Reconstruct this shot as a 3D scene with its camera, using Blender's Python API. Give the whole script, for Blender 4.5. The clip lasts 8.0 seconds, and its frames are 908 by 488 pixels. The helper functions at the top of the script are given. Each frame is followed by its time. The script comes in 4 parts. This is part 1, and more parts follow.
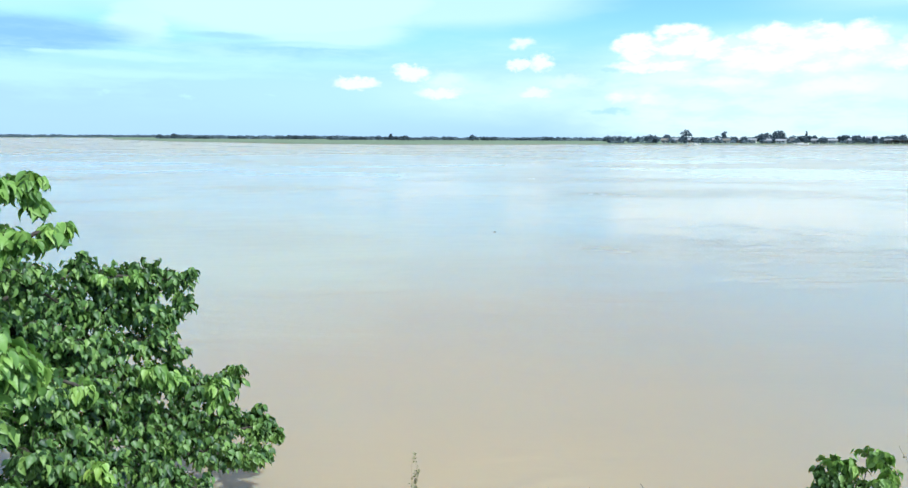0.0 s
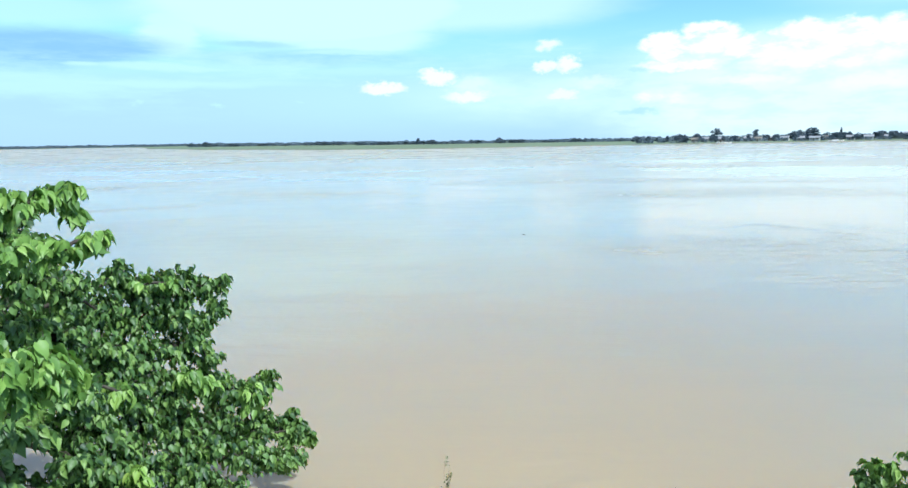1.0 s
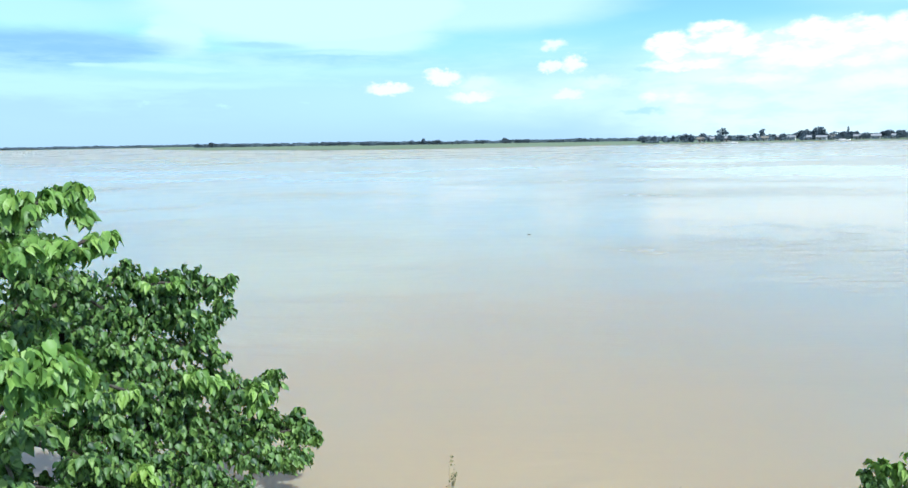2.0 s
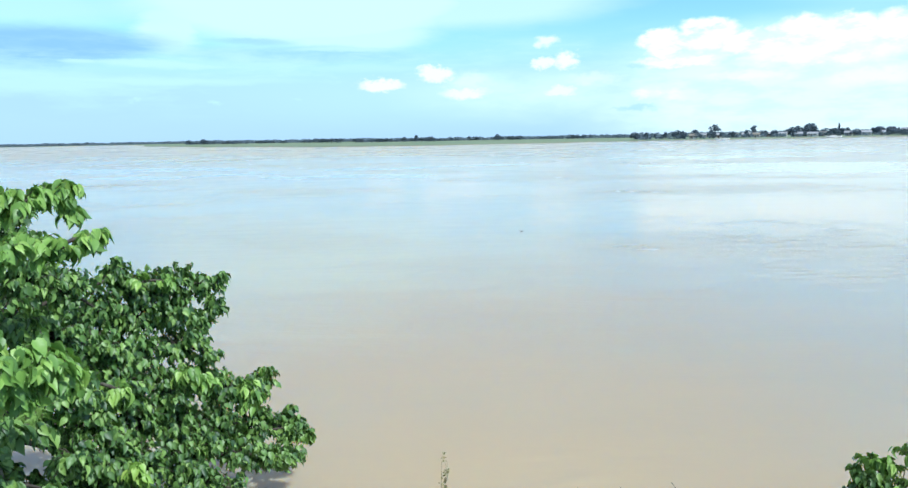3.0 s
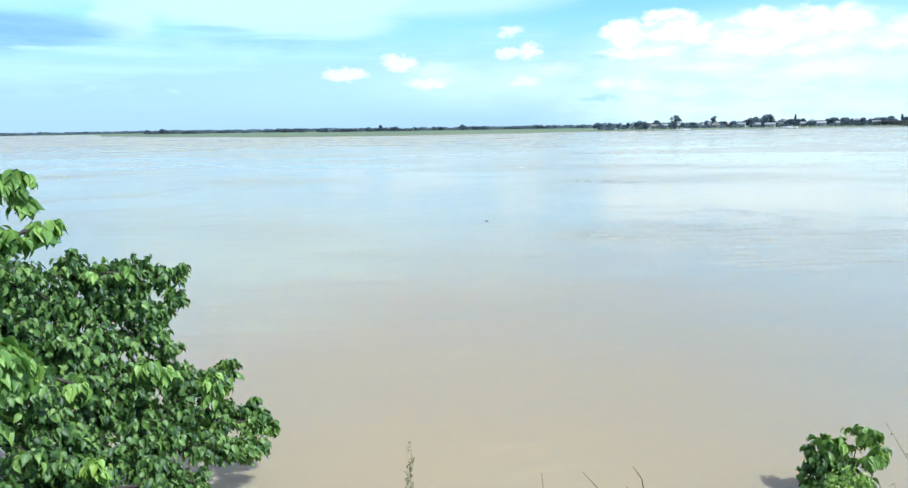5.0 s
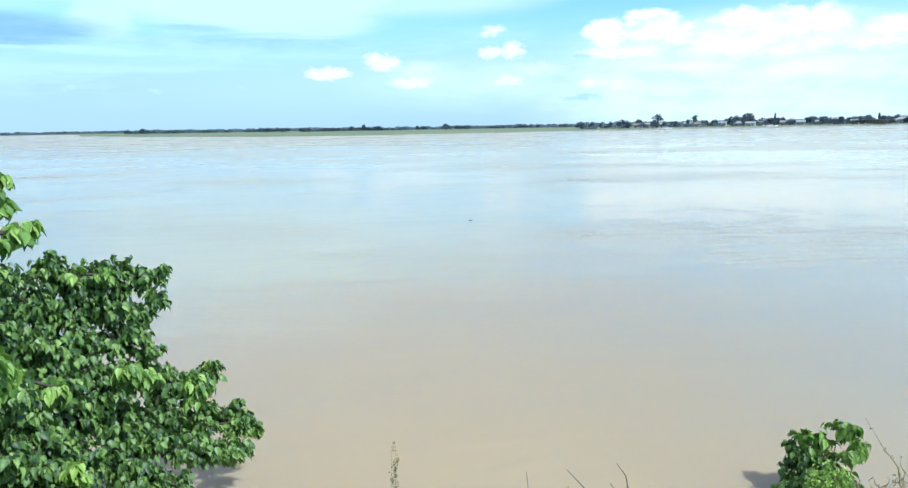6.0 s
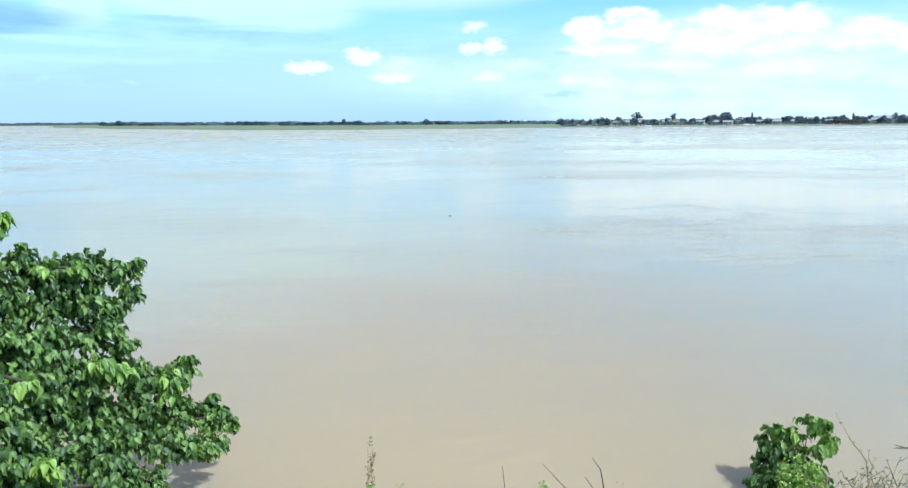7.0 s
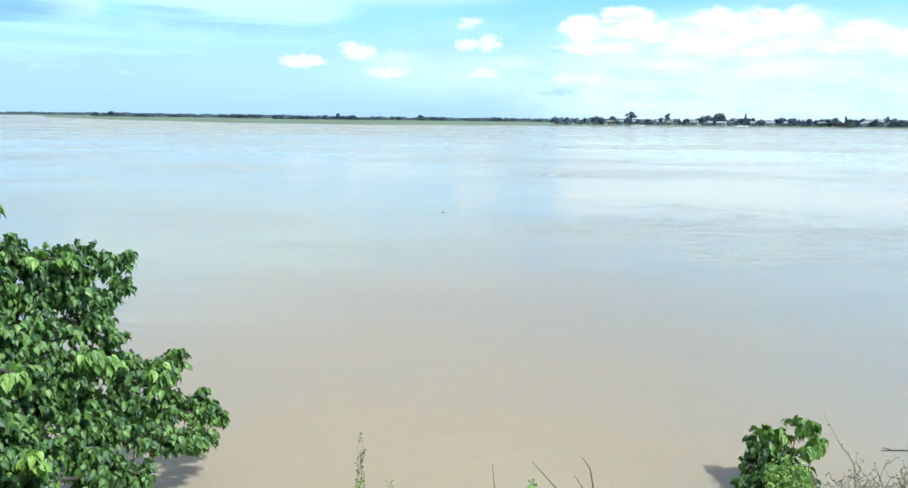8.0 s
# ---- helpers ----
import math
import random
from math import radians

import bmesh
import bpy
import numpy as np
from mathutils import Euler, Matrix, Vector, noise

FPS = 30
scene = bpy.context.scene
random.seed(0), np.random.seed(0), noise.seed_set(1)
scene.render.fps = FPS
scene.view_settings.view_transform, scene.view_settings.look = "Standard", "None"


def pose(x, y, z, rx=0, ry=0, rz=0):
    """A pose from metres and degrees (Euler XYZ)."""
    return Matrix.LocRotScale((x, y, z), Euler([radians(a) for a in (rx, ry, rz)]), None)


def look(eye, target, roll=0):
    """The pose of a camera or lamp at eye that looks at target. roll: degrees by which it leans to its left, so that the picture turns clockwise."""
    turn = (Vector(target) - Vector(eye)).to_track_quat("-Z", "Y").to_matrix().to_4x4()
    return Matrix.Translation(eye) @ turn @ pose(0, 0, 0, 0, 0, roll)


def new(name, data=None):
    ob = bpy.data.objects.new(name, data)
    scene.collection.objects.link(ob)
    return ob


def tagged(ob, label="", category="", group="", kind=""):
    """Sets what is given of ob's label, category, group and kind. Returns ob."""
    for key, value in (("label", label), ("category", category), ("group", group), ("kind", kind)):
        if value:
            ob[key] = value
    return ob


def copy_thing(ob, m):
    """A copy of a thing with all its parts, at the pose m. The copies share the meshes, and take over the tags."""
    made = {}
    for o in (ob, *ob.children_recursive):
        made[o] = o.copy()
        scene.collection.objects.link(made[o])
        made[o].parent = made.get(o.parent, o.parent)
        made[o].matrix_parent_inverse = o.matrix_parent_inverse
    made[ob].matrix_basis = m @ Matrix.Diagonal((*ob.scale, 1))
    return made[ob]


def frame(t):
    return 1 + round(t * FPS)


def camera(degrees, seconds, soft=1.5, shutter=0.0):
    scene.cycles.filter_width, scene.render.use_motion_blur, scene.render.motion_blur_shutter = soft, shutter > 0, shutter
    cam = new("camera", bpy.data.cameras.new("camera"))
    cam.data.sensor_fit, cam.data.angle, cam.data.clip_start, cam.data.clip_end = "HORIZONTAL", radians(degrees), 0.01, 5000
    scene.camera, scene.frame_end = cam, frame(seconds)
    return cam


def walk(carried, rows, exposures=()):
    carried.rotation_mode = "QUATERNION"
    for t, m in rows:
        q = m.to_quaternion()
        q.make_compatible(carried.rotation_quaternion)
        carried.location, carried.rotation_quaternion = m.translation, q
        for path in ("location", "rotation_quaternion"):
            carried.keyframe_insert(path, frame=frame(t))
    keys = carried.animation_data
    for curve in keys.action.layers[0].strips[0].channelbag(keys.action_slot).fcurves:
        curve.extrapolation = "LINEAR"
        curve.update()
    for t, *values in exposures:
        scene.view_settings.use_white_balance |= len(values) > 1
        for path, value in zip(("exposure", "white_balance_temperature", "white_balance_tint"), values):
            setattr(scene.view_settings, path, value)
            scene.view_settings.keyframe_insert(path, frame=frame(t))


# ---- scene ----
EXPOSURE = 0.5
KELVIN, TINT = 5550, 6
SUN_POWER = 4.0
SKY_POWER = 0.15
SKY_DUST = 0.6
SKY_TINT = (0.72, 0.93, 0.93)
ZENITH_TINT = (0.84, 0.80, 0.82)
SHEET = (3.75, 4.85, 4.85)
VEIL = (3.25, 4.65, 4.8)
SHADED = (1.7, 3.0, 4.5)
HAZE = (2.62, 3.65, 4.65)
CUMULUS = (5.6, 5.55, 5.2)
BRIGHT_HAZE = (4.7, 5.5, 5.25)
SMALL_CLOUD = (5.2, 5.2, 5.0)
HIGH_CLOUD = (4.5, 4.4, 4.1)
WATER_A, WATER_B, WATER_C = (0.326, 0.298, 0.214), (0.345, 0.281, 0.176), (0.255, 0.262, 0.205)
LEAF_OLD, LEAF_MID, LEAF_YOUNG = (0.030, 0.074, 0.028), (0.135, 0.255, 0.062), (0.28, 0.44, 0.10)
SHRUB = (((4.42, 7.91, 0.48), 0.12),
         ((4.55, 7.91, 0.63), 0.14),
         ((4.72, 7.81, 0.62), 0.16),
         ((4.90, 7.78, 0.80), 0.14),
         ((4.98, 7.61, 0.82), 0.11),
         ((5.02, 7.54, 0.71), 0.07),
         ((4.31, 7.77, 0.33), 0.13),
         ((4.47, 7.58, 0.38), 0.20),
         ((4.48, 7.75, 0.48), 0.16),
         ((4.66, 7.53, 0.51), 0.13),
         ((4.55, 7.19, 0.46), 0.17),
         ((4.79, 7.39, 0.65), 0.07),
         ((4.31, 7.59, 0.24), 0.14),
         ((4.44, 7.30, 0.31), 0.19),
         ((4.66, 7.09, 0.42), 0.14),
         ((4.14, 7.54, 0.20), 0.14),
         ((4.28, 7.35, 0.23), 0.16),
         ((4.93, 7.44, 0.66), 0.07))

cam = camera(66.04, 8.0)

walk(cam, [
    (0.0, pose(-0.011, 0.015, 4.506, 81.33, -0.20, 0.00)),
    (0.5, pose(-0.017, 0.002, 4.507, 81.59, 0.79, 1.39)),
    (1.0, pose(-0.019, 0.011, 4.506, 81.62, 0.87, 2.20)),
    (1.5, pose(-0.017, 0.002, 4.506, 81.65, 0.99, 2.66)),
    (3.0, pose(-0.003, -0.009, 4.509, 81.36, 1.01, 2.05)),
    (3.5, pose(0.004, -0.008, 4.507, 80.92, 1.04, 1.15)),
    (4.0, pose(0.007, -0.007, 4.506, 80.92, 0.67, 0.08)),
    (4.5, pose(0.009, -0.010, 4.503, 80.59, 0.68, -0.42)),
    (6.0, pose(0.014, -0.005, 4.502, 80.44, 1.00, -2.15)),
    (6.5, pose(0.004, 0.008, 4.498, 80.00, 0.50, -3.21)),
    (7.0, pose(0.031, -0.008, 4.496, 80.07, 0.36, -3.72)),
    (7.5, pose(0.007, 0.013, 4.488, 79.66, -0.08, -4.33)),
    (8.0, pose(0.024, 0.006, 4.501, 79.78, -0.63, -4.17)),
], exposures=[(0.0, EXPOSURE, KELVIN, TINT), (8.0, EXPOSURE, KELVIN, TINT)])

# ---------------------------------------------------------------- light
SUN = Vector((0.62, -0.42, 0.95)).normalized()
lamp = new("sun", bpy.data.lights.new("sun", "SUN"))
lamp.data.energy, lamp.data.angle, lamp.data.color = SUN_POWER, radians(0.53), (1.0, 0.95, 0.86)
lamp.matrix_world = look(SUN * 100, (0, 0, 0))


class Nodes:
    """Short ways to wire a node tree."""

    def __init__(self, tree):
        self.tree = tree
        tree.nodes.clear()

    def add(self, kind, operation=None):
        node = self.tree.nodes.new(kind)
        if operation:
            node.operation = operation
        return node

    def put(self, socket, value):
        if isinstance(value, bpy.types.NodeSocket):
            self.tree.links.new(value, socket)
        elif isinstance(value, (tuple, list)) and len(value) == 3 and socket.type == "RGBA":
            socket.default_value = (*value, 1)
        else:
            socket.default_value = value

    def math(self, op, a, b=0.0, c=0.0, clamp=False):
        node = self.add("ShaderNodeMath", op)
        node.use_clamp = clamp
        for socket, value in zip(node.inputs, (a, b, c)):
            self.put(socket, value)
        return node.outputs[0]

    def vmath(self, op, a, b=(0, 0, 0)):
        node = self.add("ShaderNodeVectorMath", op)
        self.put(node.inputs[0], a)
        self.put(node.inputs[1], b)
        return node.outputs[1 if op == "LENGTH" else 0]

    def span(self, value, low, high, to_low=0.0, to_high=1.0, smooth=True):
        node = self.add("ShaderNodeMapRange")
        node.interpolation_type = "SMOOTHSTEP" if smooth else "LINEAR"
        for socket, v in zip(node.inputs, (value, low, high, to_low, to_high)):
            self.put(socket, v)
        return node.outputs[0]

    def mix(self, factor, a, b, blend="MIX"):
        node = self.add("ShaderNodeMix")
        node.data_type, node.blend_type = "RGBA", blend
        self.put(node.inputs[0], factor)
        self.put(node.inputs[6], a)
        self.put(node.inputs[7], b)
        return node.outputs[2]

    def noise(self, vector, scale, detail=4.0, rough=0.55, colour=False):
        node = self.add("ShaderNodeTexNoise")
        self.put(node.inputs["Vector"], vector)
        self.put(node.inputs["Scale"], scale)
        self.put(node.inputs["Detail"], detail)
        self.put(node.inputs["Roughness"], rough)
        return node.outputs["Color" if colour else "Fac"]

    def stretch(self, vector, scale, turn=(0, 0, 0)):
        node = self.add("ShaderNodeMapping")
        self.put(node.inputs["Vector"], vector)
        node.inputs["Scale"].default_value = scale
        node.inputs["Rotation"].default_value = turn
        return node.outputs[0]

    def bump(self, height, strength, distance, normal=None):
        node = self.add("ShaderNodeBump")
        self.put(node.inputs["Height"], height)
        self.put(node.inputs["Strength"], strength)
        self.put(node.inputs["Distance"], distance)
        if normal is not None:
            self.put(node.inputs["Normal"], normal)
        return node.outputs[0]


def build_sky():
    """Clear afternoon sky with a sheet of high cloud and a bank of cumulus."""
    world = bpy.data.worlds.new("sky")
    scene.world = world
    world.use_nodes = True
    n = Nodes(world.node_tree)
    sky = n.add("ShaderNodeTexSky")
    sky.sky_type, sky.sun_disc = "NISHITA", False
    sky.altitude, sky.air_density, sky.dust_density, sky.ozone_density = 60.0, 1.0, SKY_DUST, 2.5
    sky.sun_elevation = math.asin(SUN.z)
    sky.sun_rotation = math.atan2(SUN.x, SUN.y)
    way = n.add("ShaderNodeTexCoord").outputs["Generated"]
    split = n.add("ShaderNodeSeparateXYZ")
    n.put(split.inputs[0], way)
    az = n.math("MULTIPLY", n.math("ARCTAN2", split.outputs[0], split.outputs[1]), 57.296)
    el = n.math("MULTIPLY", n.math("ARCSINE", split.outputs[2]), 57.296)
    join = n.add("ShaderNodeCombineXYZ")
    n.put(join.inputs[0], az)
    n.put(join.inputs[1], el)
    flat = join.outputs[0]
    # ragged cloud edges: two sizes of billow, and long wisps drawn out by the wind
    coarse = n.vmath("SUBTRACT", n.noise(n.stretch(flat, (0.55, 0.9, 1)), 1.0, 3.0, 0.55, True), (0.5, 0.5, 0.5))
    puffy = n.vmath("ADD", flat, n.vmath("MULTIPLY", coarse, (2.2, 1.4, 0)))
    fine = n.vmath("SUBTRACT", n.noise(n.stretch(flat, (1.9, 2.6, 1)), 1.0, 3.0, 0.6, True), (0.5, 0.5, 0.5))
    puffy = n.vmath("ADD", puffy, n.vmath("MULTIPLY", fine, (0.55, 0.4, 0)))
    mottle = n.span(n.noise(n.stretch(flat, (0.22, 0.7, 1)), 1.0, 5.0, 0.6), 0.34, 0.60, 0.62, 1.0)
    streak = n.vmath("SUBTRACT", n.noise(n.stretch(flat, (0.12, 0.5, 1)), 1.0, 4.0, 0.6, True), (0.5, 0.5, 0.5))
    wispy = n.vmath("ADD", flat, n.vmath("MULTIPLY", streak, (3.4, 0.9, 0)))
    thread = n.vmath("SUBTRACT", n.noise(n.stretch(flat, (0.45, 1.7, 1)), 1.0, 4.0, 0.6, True), (0.5, 0.5, 0.5))
    wispy = n.vmath("ADD", wispy, n.vmath("MULTIPLY", thread, (1.2, 0.35, 0)))
    def blob(where, a, e, ra, re, soft, power):
        d = n.vmath("LENGTH", n.vmath("MULTIPLY", n.vmath("SUBTRACT", where, (a, e, 0)), (1 / ra, 1 / re, 0)))
        return n.math("MULTIPLY", n.span(d, 1.0 + soft, 1.0 - soft), power)

    def gather(blobs):
        total = blobs[0]
        for b in blobs[1:]:
            total = n.math("MAXIMUM", total, b)
        return total

    # high thin sheet with a sagging lower edge
    sheet = gather([
        blob(wispy, -13.5, 10.4, 13.0, 2.9, 0.22, 1.0),
        blob(wispy, -23.6, 8.3, 2.2, 1.7, 0.35, 0.95),
        blob(wispy, -2.0, 10.6, 12.5, 2.1, 0.35, 0.8),
        blob(wispy, -9.5, 8.1, 6.0, 1.1, 0.35, 0.9),
        blob(wispy, 35.0, 9.6, 9.0, 1.0, 0.7, 0.6),
    ])
    veil = gather([
        blob(wispy, -33.0, 9.3, 8.0, 1.1, 0.6, 0.75),
        blob(wispy, -24.5, 5.72, 5.2, 0.24, 0.55, 0.9),
        blob(wispy, -29.6, 5.75, 1.2, 0.2, 0.6, 0.9),
        blob(wispy, -10.8, 7.0, 4.0, 0.16, 0.6, 0.8),
        blob(wispy, -26.0, 4.6, 11.0, 0.3, 0.8, 0.85),
        blob(wispy, -9.0, 5.6, 7.0, 0.3, 0.9, 0.5),
        blob(wispy, -5.0, 3.2, 14.0, 1.6, 0.9, 0.5),
        blob(puffy, -26.2, 3.2, 0.55, 0.17, 0.7, 0.7),
        blob(puffy, -20.7, 2.9, 0.45, 0.17, 0.7, 0.8),
        blob(puffy, -14.4, 3.35, 0.6, 0.14, 0.7, 0.6),
    ])
    thin = n.math("MULTIPLY", n.span(n.noise(n.stretch(wispy, (0.07, 0.4, 1)), 1.0, 6.0, 0.62), 0.40, 0.66), n.math("MULTIPLY", n.span(el, 1.0, 4.0), n.span(el, 9.0, 6.0)))
    veil = n.math("MAXIMUM", veil, n.math("MULTIPLY", thin, 0.8))
    shaded = gather([
        blob(wispy, -31.5, 6.95, 7.7, 1.25, 0.35, 0.95),
        blob(wispy, -34.5, 6.0, 5.5, 0.75, 0.5, 0.8),
        blob(wispy, -15.0, 6.6, 8.5, 0.55, 0.6, 0.6),
        blob(wispy, -17.5, 7.5, 3.0, 0.22, 0.6, 0.55),
    ])
    # broken white cloud over the rest of the sky
    rest = n.math("MULTIPLY", n.span(n.noise(n.stretch(flat, (0.03, 0.09, 1)), 1.0, 6.0, 0.6), 0.33, 0.57),
                  n.math("MULTIPLY", n.span(el, 14.0, 30.0), 0.76))
    clear = gather([blob(wispy, 32.0, 19.0, 17.0, 12.0, 0.5, 0.9), blob(wispy, -36.0, 17.0, 18.0, 9.0, 0.5, 0.8)])
    rest = n.math("MULTIPLY", rest, n.math("SUBTRACT", 1.0, clear))
    # hazy white air low over the village side
    haze = n.math("MULTIPLY", mottle, gather([blob(wispy, 26.0, 2.8, 16.0, 4.6, 0.4, 0.95), blob(wispy, 6.0, 3.4, 9.0, 1.6, 0.8, 0.55)]))
    cumulus = gather([
        blob(puffy, 14.3, 6.9, 1.9, 1.05, 0.22, 1.0),
        blob(puffy, 17.2, 7.3, 2.3, 1.2, 0.22, 1.0),
        blob(puffy, 20.6, 6.5, 2.1, 1.0, 0.22, 1.0),
        blob(puffy, 23.7, 7.1, 2.0, 1.15, 0.22, 1.0),
        blob(puffy, 26.7, 6.9, 2.0, 1.1, 0.22, 1.0),
        blob(puffy, 29.5, 6.9, 1.7, 1.1, 0.22, 1.0),
        blob(puffy, 31.5, 5.6, 1.8, 0.75, 0.3, 1.0),
        blob(puffy, 33.8, 5.9, 1.9, 1.0, 0.25, 1.0),
        blob(puffy, 37.5, 5.5, 3.0, 1.1, 0.3, 1.0),
        blob(puffy, 15.6, 5.5, 3.2, 0.45, 0.35, 0.95),
        blob(puffy, 25.5, 5.5, 5.5, 0.8, 0.4, 0.85),
        blob(puffy, 28.0, 3.7, 2.6, 0.5, 0.6, 0.6),
        blob(puffy, 13.3, 3.2, 0.9, 0.4, 0.5, 0.8),
        blob(puffy, 15.0, 3.0, 0.8, 0.35, 0.6, 0.6),
        blob(puffy, 20.5, 4.2, 2.6, 0.35, 0.7, 0.6),
    ])
    tuft = n.vmath("ADD", flat, n.vmath("ADD", n.vmath("MULTIPLY", coarse, (2.1, 1.2, 0)), n.vmath("MULTIPLY", fine, (1.1, 0.75, 0))))
    small = gather([
        blob(tuft, -7.8, 4.3, 1.7, 0.45, 0.4, 1.0),
        blob(tuft, -3.5, 5.1, 1.3, 0.62, 0.35, 1.0),
        blob(tuft, -1.1, 3.55, 1.5, 0.38, 0.5, 0.95),
        blob(tuft, -0.7, 4.4, 1.4, 0.6, 0.7, 0.45),
        blob(puffy, 5.4, 7.4, 0.75, 0.42, 0.5, 0.85),
        blob(tuft, 5.2, 5.75, 0.9, 0.42, 0.4, 0.95),
        blob(tuft, 6.9, 5.9, 1.0, 0.55, 0.4, 1.0),
        blob(tuft, 6.5, 3.55, 1.1, 0.3, 0.5, 0.8),
        blob(tuft, 9.0, 4.4, 1.5, 0.4, 0.9, 0.45),
    ])
    base = n.mix(1.0, sky.outputs[0], n.mix(n.span(el, 9.5, 22.0), SKY_TINT, ZENITH_TINT), "MULTIPLY")
    base = n.mix(n.span(el, 9.5, 3.0, 0.0, 0.93), base, HAZE)
    base = n.mix(sheet, base, SHEET)
    base = n.mix(shaded, base, SHADED)
    base = n.mix(veil, base, VEIL)
    base = n.mix(rest, base, HIGH_CLOUD)
    base = n.mix(haze, base, BRIGHT_HAZE)
    base = n.mix(small, base, SMALL_CLOUD)
    billow = n.span(n.noise(n.stretch(flat, (0.4, 0.95, 1)), 1.0, 4.0, 0.6), 0.36, 0.54, 0.38, 1.0)
    base = n.mix(n.math("MULTIPLY", cumulus, billow), base, CUMULUS)
    grey = gather([blob(puffy, 12.2, 2.15, 1.5, 0.22, 0.5, 0.45), blob(puffy, 12.6, 5.3, 0.9, 0.2, 0.6, 0.4), blob(puffy, 19.5, 5.5, 0.8, 0.25, 0.7, 0.3)])
    base = n.mix(grey, base, (2.0, 3.6, 4.4))
    back = n.add("ShaderNodeBackground")
    n.put(back.inputs[0], base)
    n.put(back.inputs[1], SKY_POWER)
    n.put(n.add("ShaderNodeOutputWorld").inputs[0], back.outputs[0])


build_sky()


# ---------------------------------------------------------------- materials
def material(name, make):
    m = bpy.data.materials.new(name)
    m.use_nodes = True
    n = Nodes(m.node_tree)
    n.put(n.add("ShaderNodeOutputMaterial").inputs[0], make(n))
    return m


def principled(n, colour, rough=0.8, normal=None, **more):
    node = n.add("ShaderNodeBsdfPrincipled")
    n.put(node.inputs["Base Color"], colour)
    n.put(node.inputs["Roughness"], rough)
    if normal is not None:
        n.put(node.inputs["Normal"], normal)
    for key, value in more.items():
        n.put(node.inputs[key.replace("_", " ")], value)
    return node.outputs[0]


def position(n):
    return n.add("ShaderNodeNewGeometry").outputs["Position"]


def make_water(n):
    p = position(n)
    # silt carried in long drifting swathes along the current
    swathe = n.noise(n.stretch(p, (0.006, 0.03, 0), (0, 0, 0.12)), 1.0, 5.0, 0.6)
    eddy = n.noise(n.stretch(p, (0.05, 0.12, 0), (0, 0, 0.2)), 1.0, 4.0, 0.55)
    # a plume of thicker silt drifts off the bank
    drift = n.vmath("ADD", p, n.vmath("MULTIPLY", n.noise(p, 0.10, 4.0, 0.6, True), (9.0, 12.0, 0)))
    plume = n.span(n.vmath("LENGTH", n.vmath("MULTIPLY", n.vmath("SUBTRACT", drift, (5.2, 18.5, 0)), (1 / 8.0, 1 / 12.0, 0))), 1.35, 0.3)
    silt = n.math("MAXIMUM", n.math("MULTIPLY", n.span(swathe, 0.42, 0.70), 0.6), plume)
    colour = n.mix(silt, WATER_A, WATER_B)
    colour = n.mix(n.math("MULTIPLY", n.span(eddy, 0.4, 0.7), 0.35), colour, WATER_C)
    # ruffled patches between glassy slicks, a rough reach under the meadow, and a shoal that ripples the current
    apart = n.add("ShaderNodeSeparateXYZ")
    n.put(apart.inputs[0], p)
    patch = n.noise(n.stretch(p, (0.03, 0.045, 0), (0, 0, -0.3)), 1.0, 6.0, 0.62)
    shoal = n.vmath("LENGTH", n.vmath("MULTIPLY", n.vmath("SUBTRACT", n.vmath("ADD", p, n.vmath("MULTIPLY",
            n.noise(p, 0.12, 4.0, 0.6, True), (9.0, 9.0, 0))), (19.5, 33.5, 0)), (1 / 8.0, 1 / 9.0, 0)))
    ruffled = n.math("MAXIMUM", n.span(patch, 0.38, 0.72), n.math("MULTIPLY", n.span(shoal, 1.25, 0.5), n.span(n.noise(p, 0.35, 3.0), 0.4, 0.65, 0.3, 3.4)))
    rough = n.span(patch, 0.40, 0.62, 0.09, 0.22)
    slick = n.noise(n.stretch(p, (0.036, 0.05, 0), (0, 0, 0.05)), 1.0, 5.0, 0.62)
    rough = n.math("ADD", rough, n.span(slick, 0.55, 0.66, 0.0, 0.09))
    meadow_side = n.math("MULTIPLY", n.span(n.math("MULTIPLY_ADD", apart.outputs[1], -0.17, apart.outputs[0]), 15.0, -15.0),
                         n.span(apart.outputs[1], 90.0, 230.0))
    rough = n.math("ADD", rough, n.math("MULTIPLY", meadow_side, 0.10))
    rough = n.math("ADD", rough, n.span(apart.outputs[1], 110.0, 320.0, 0.0, 0.07))
    ripple = n.noise(n.stretch(p, (0.4, 1.5, 0), (0, 0, 0.15)), 1.0, 4.0, 0.65)
    swell = n.noise(n.stretch(p, (0.08, 0.19, 0), (0, 0, 0.1)), 1.0, 2.5, 0.55)
    # thin curved lines where upwelling water meets the current
    boil = n.add("ShaderNodeTexNoise")
    n.put(boil.inputs["Vector"], n.stretch(p, (0.05, 0.085, 0)))
    for key, value in (("Scale", 1.0), ("Detail", 2.0), ("Roughness", 0.5), ("Distortion", 1.6)):
        boil.inputs[key].default_value = value
    seam = n.span(n.math("ABSOLUTE", n.math("SUBTRACT", boil.outputs["Fac"], 0.52)), 0.03, 0.0)
    seam = n.math("MULTIPLY", seam, n.span(n.noise(p, 0.16, 3.0), 0.54, 0.66))
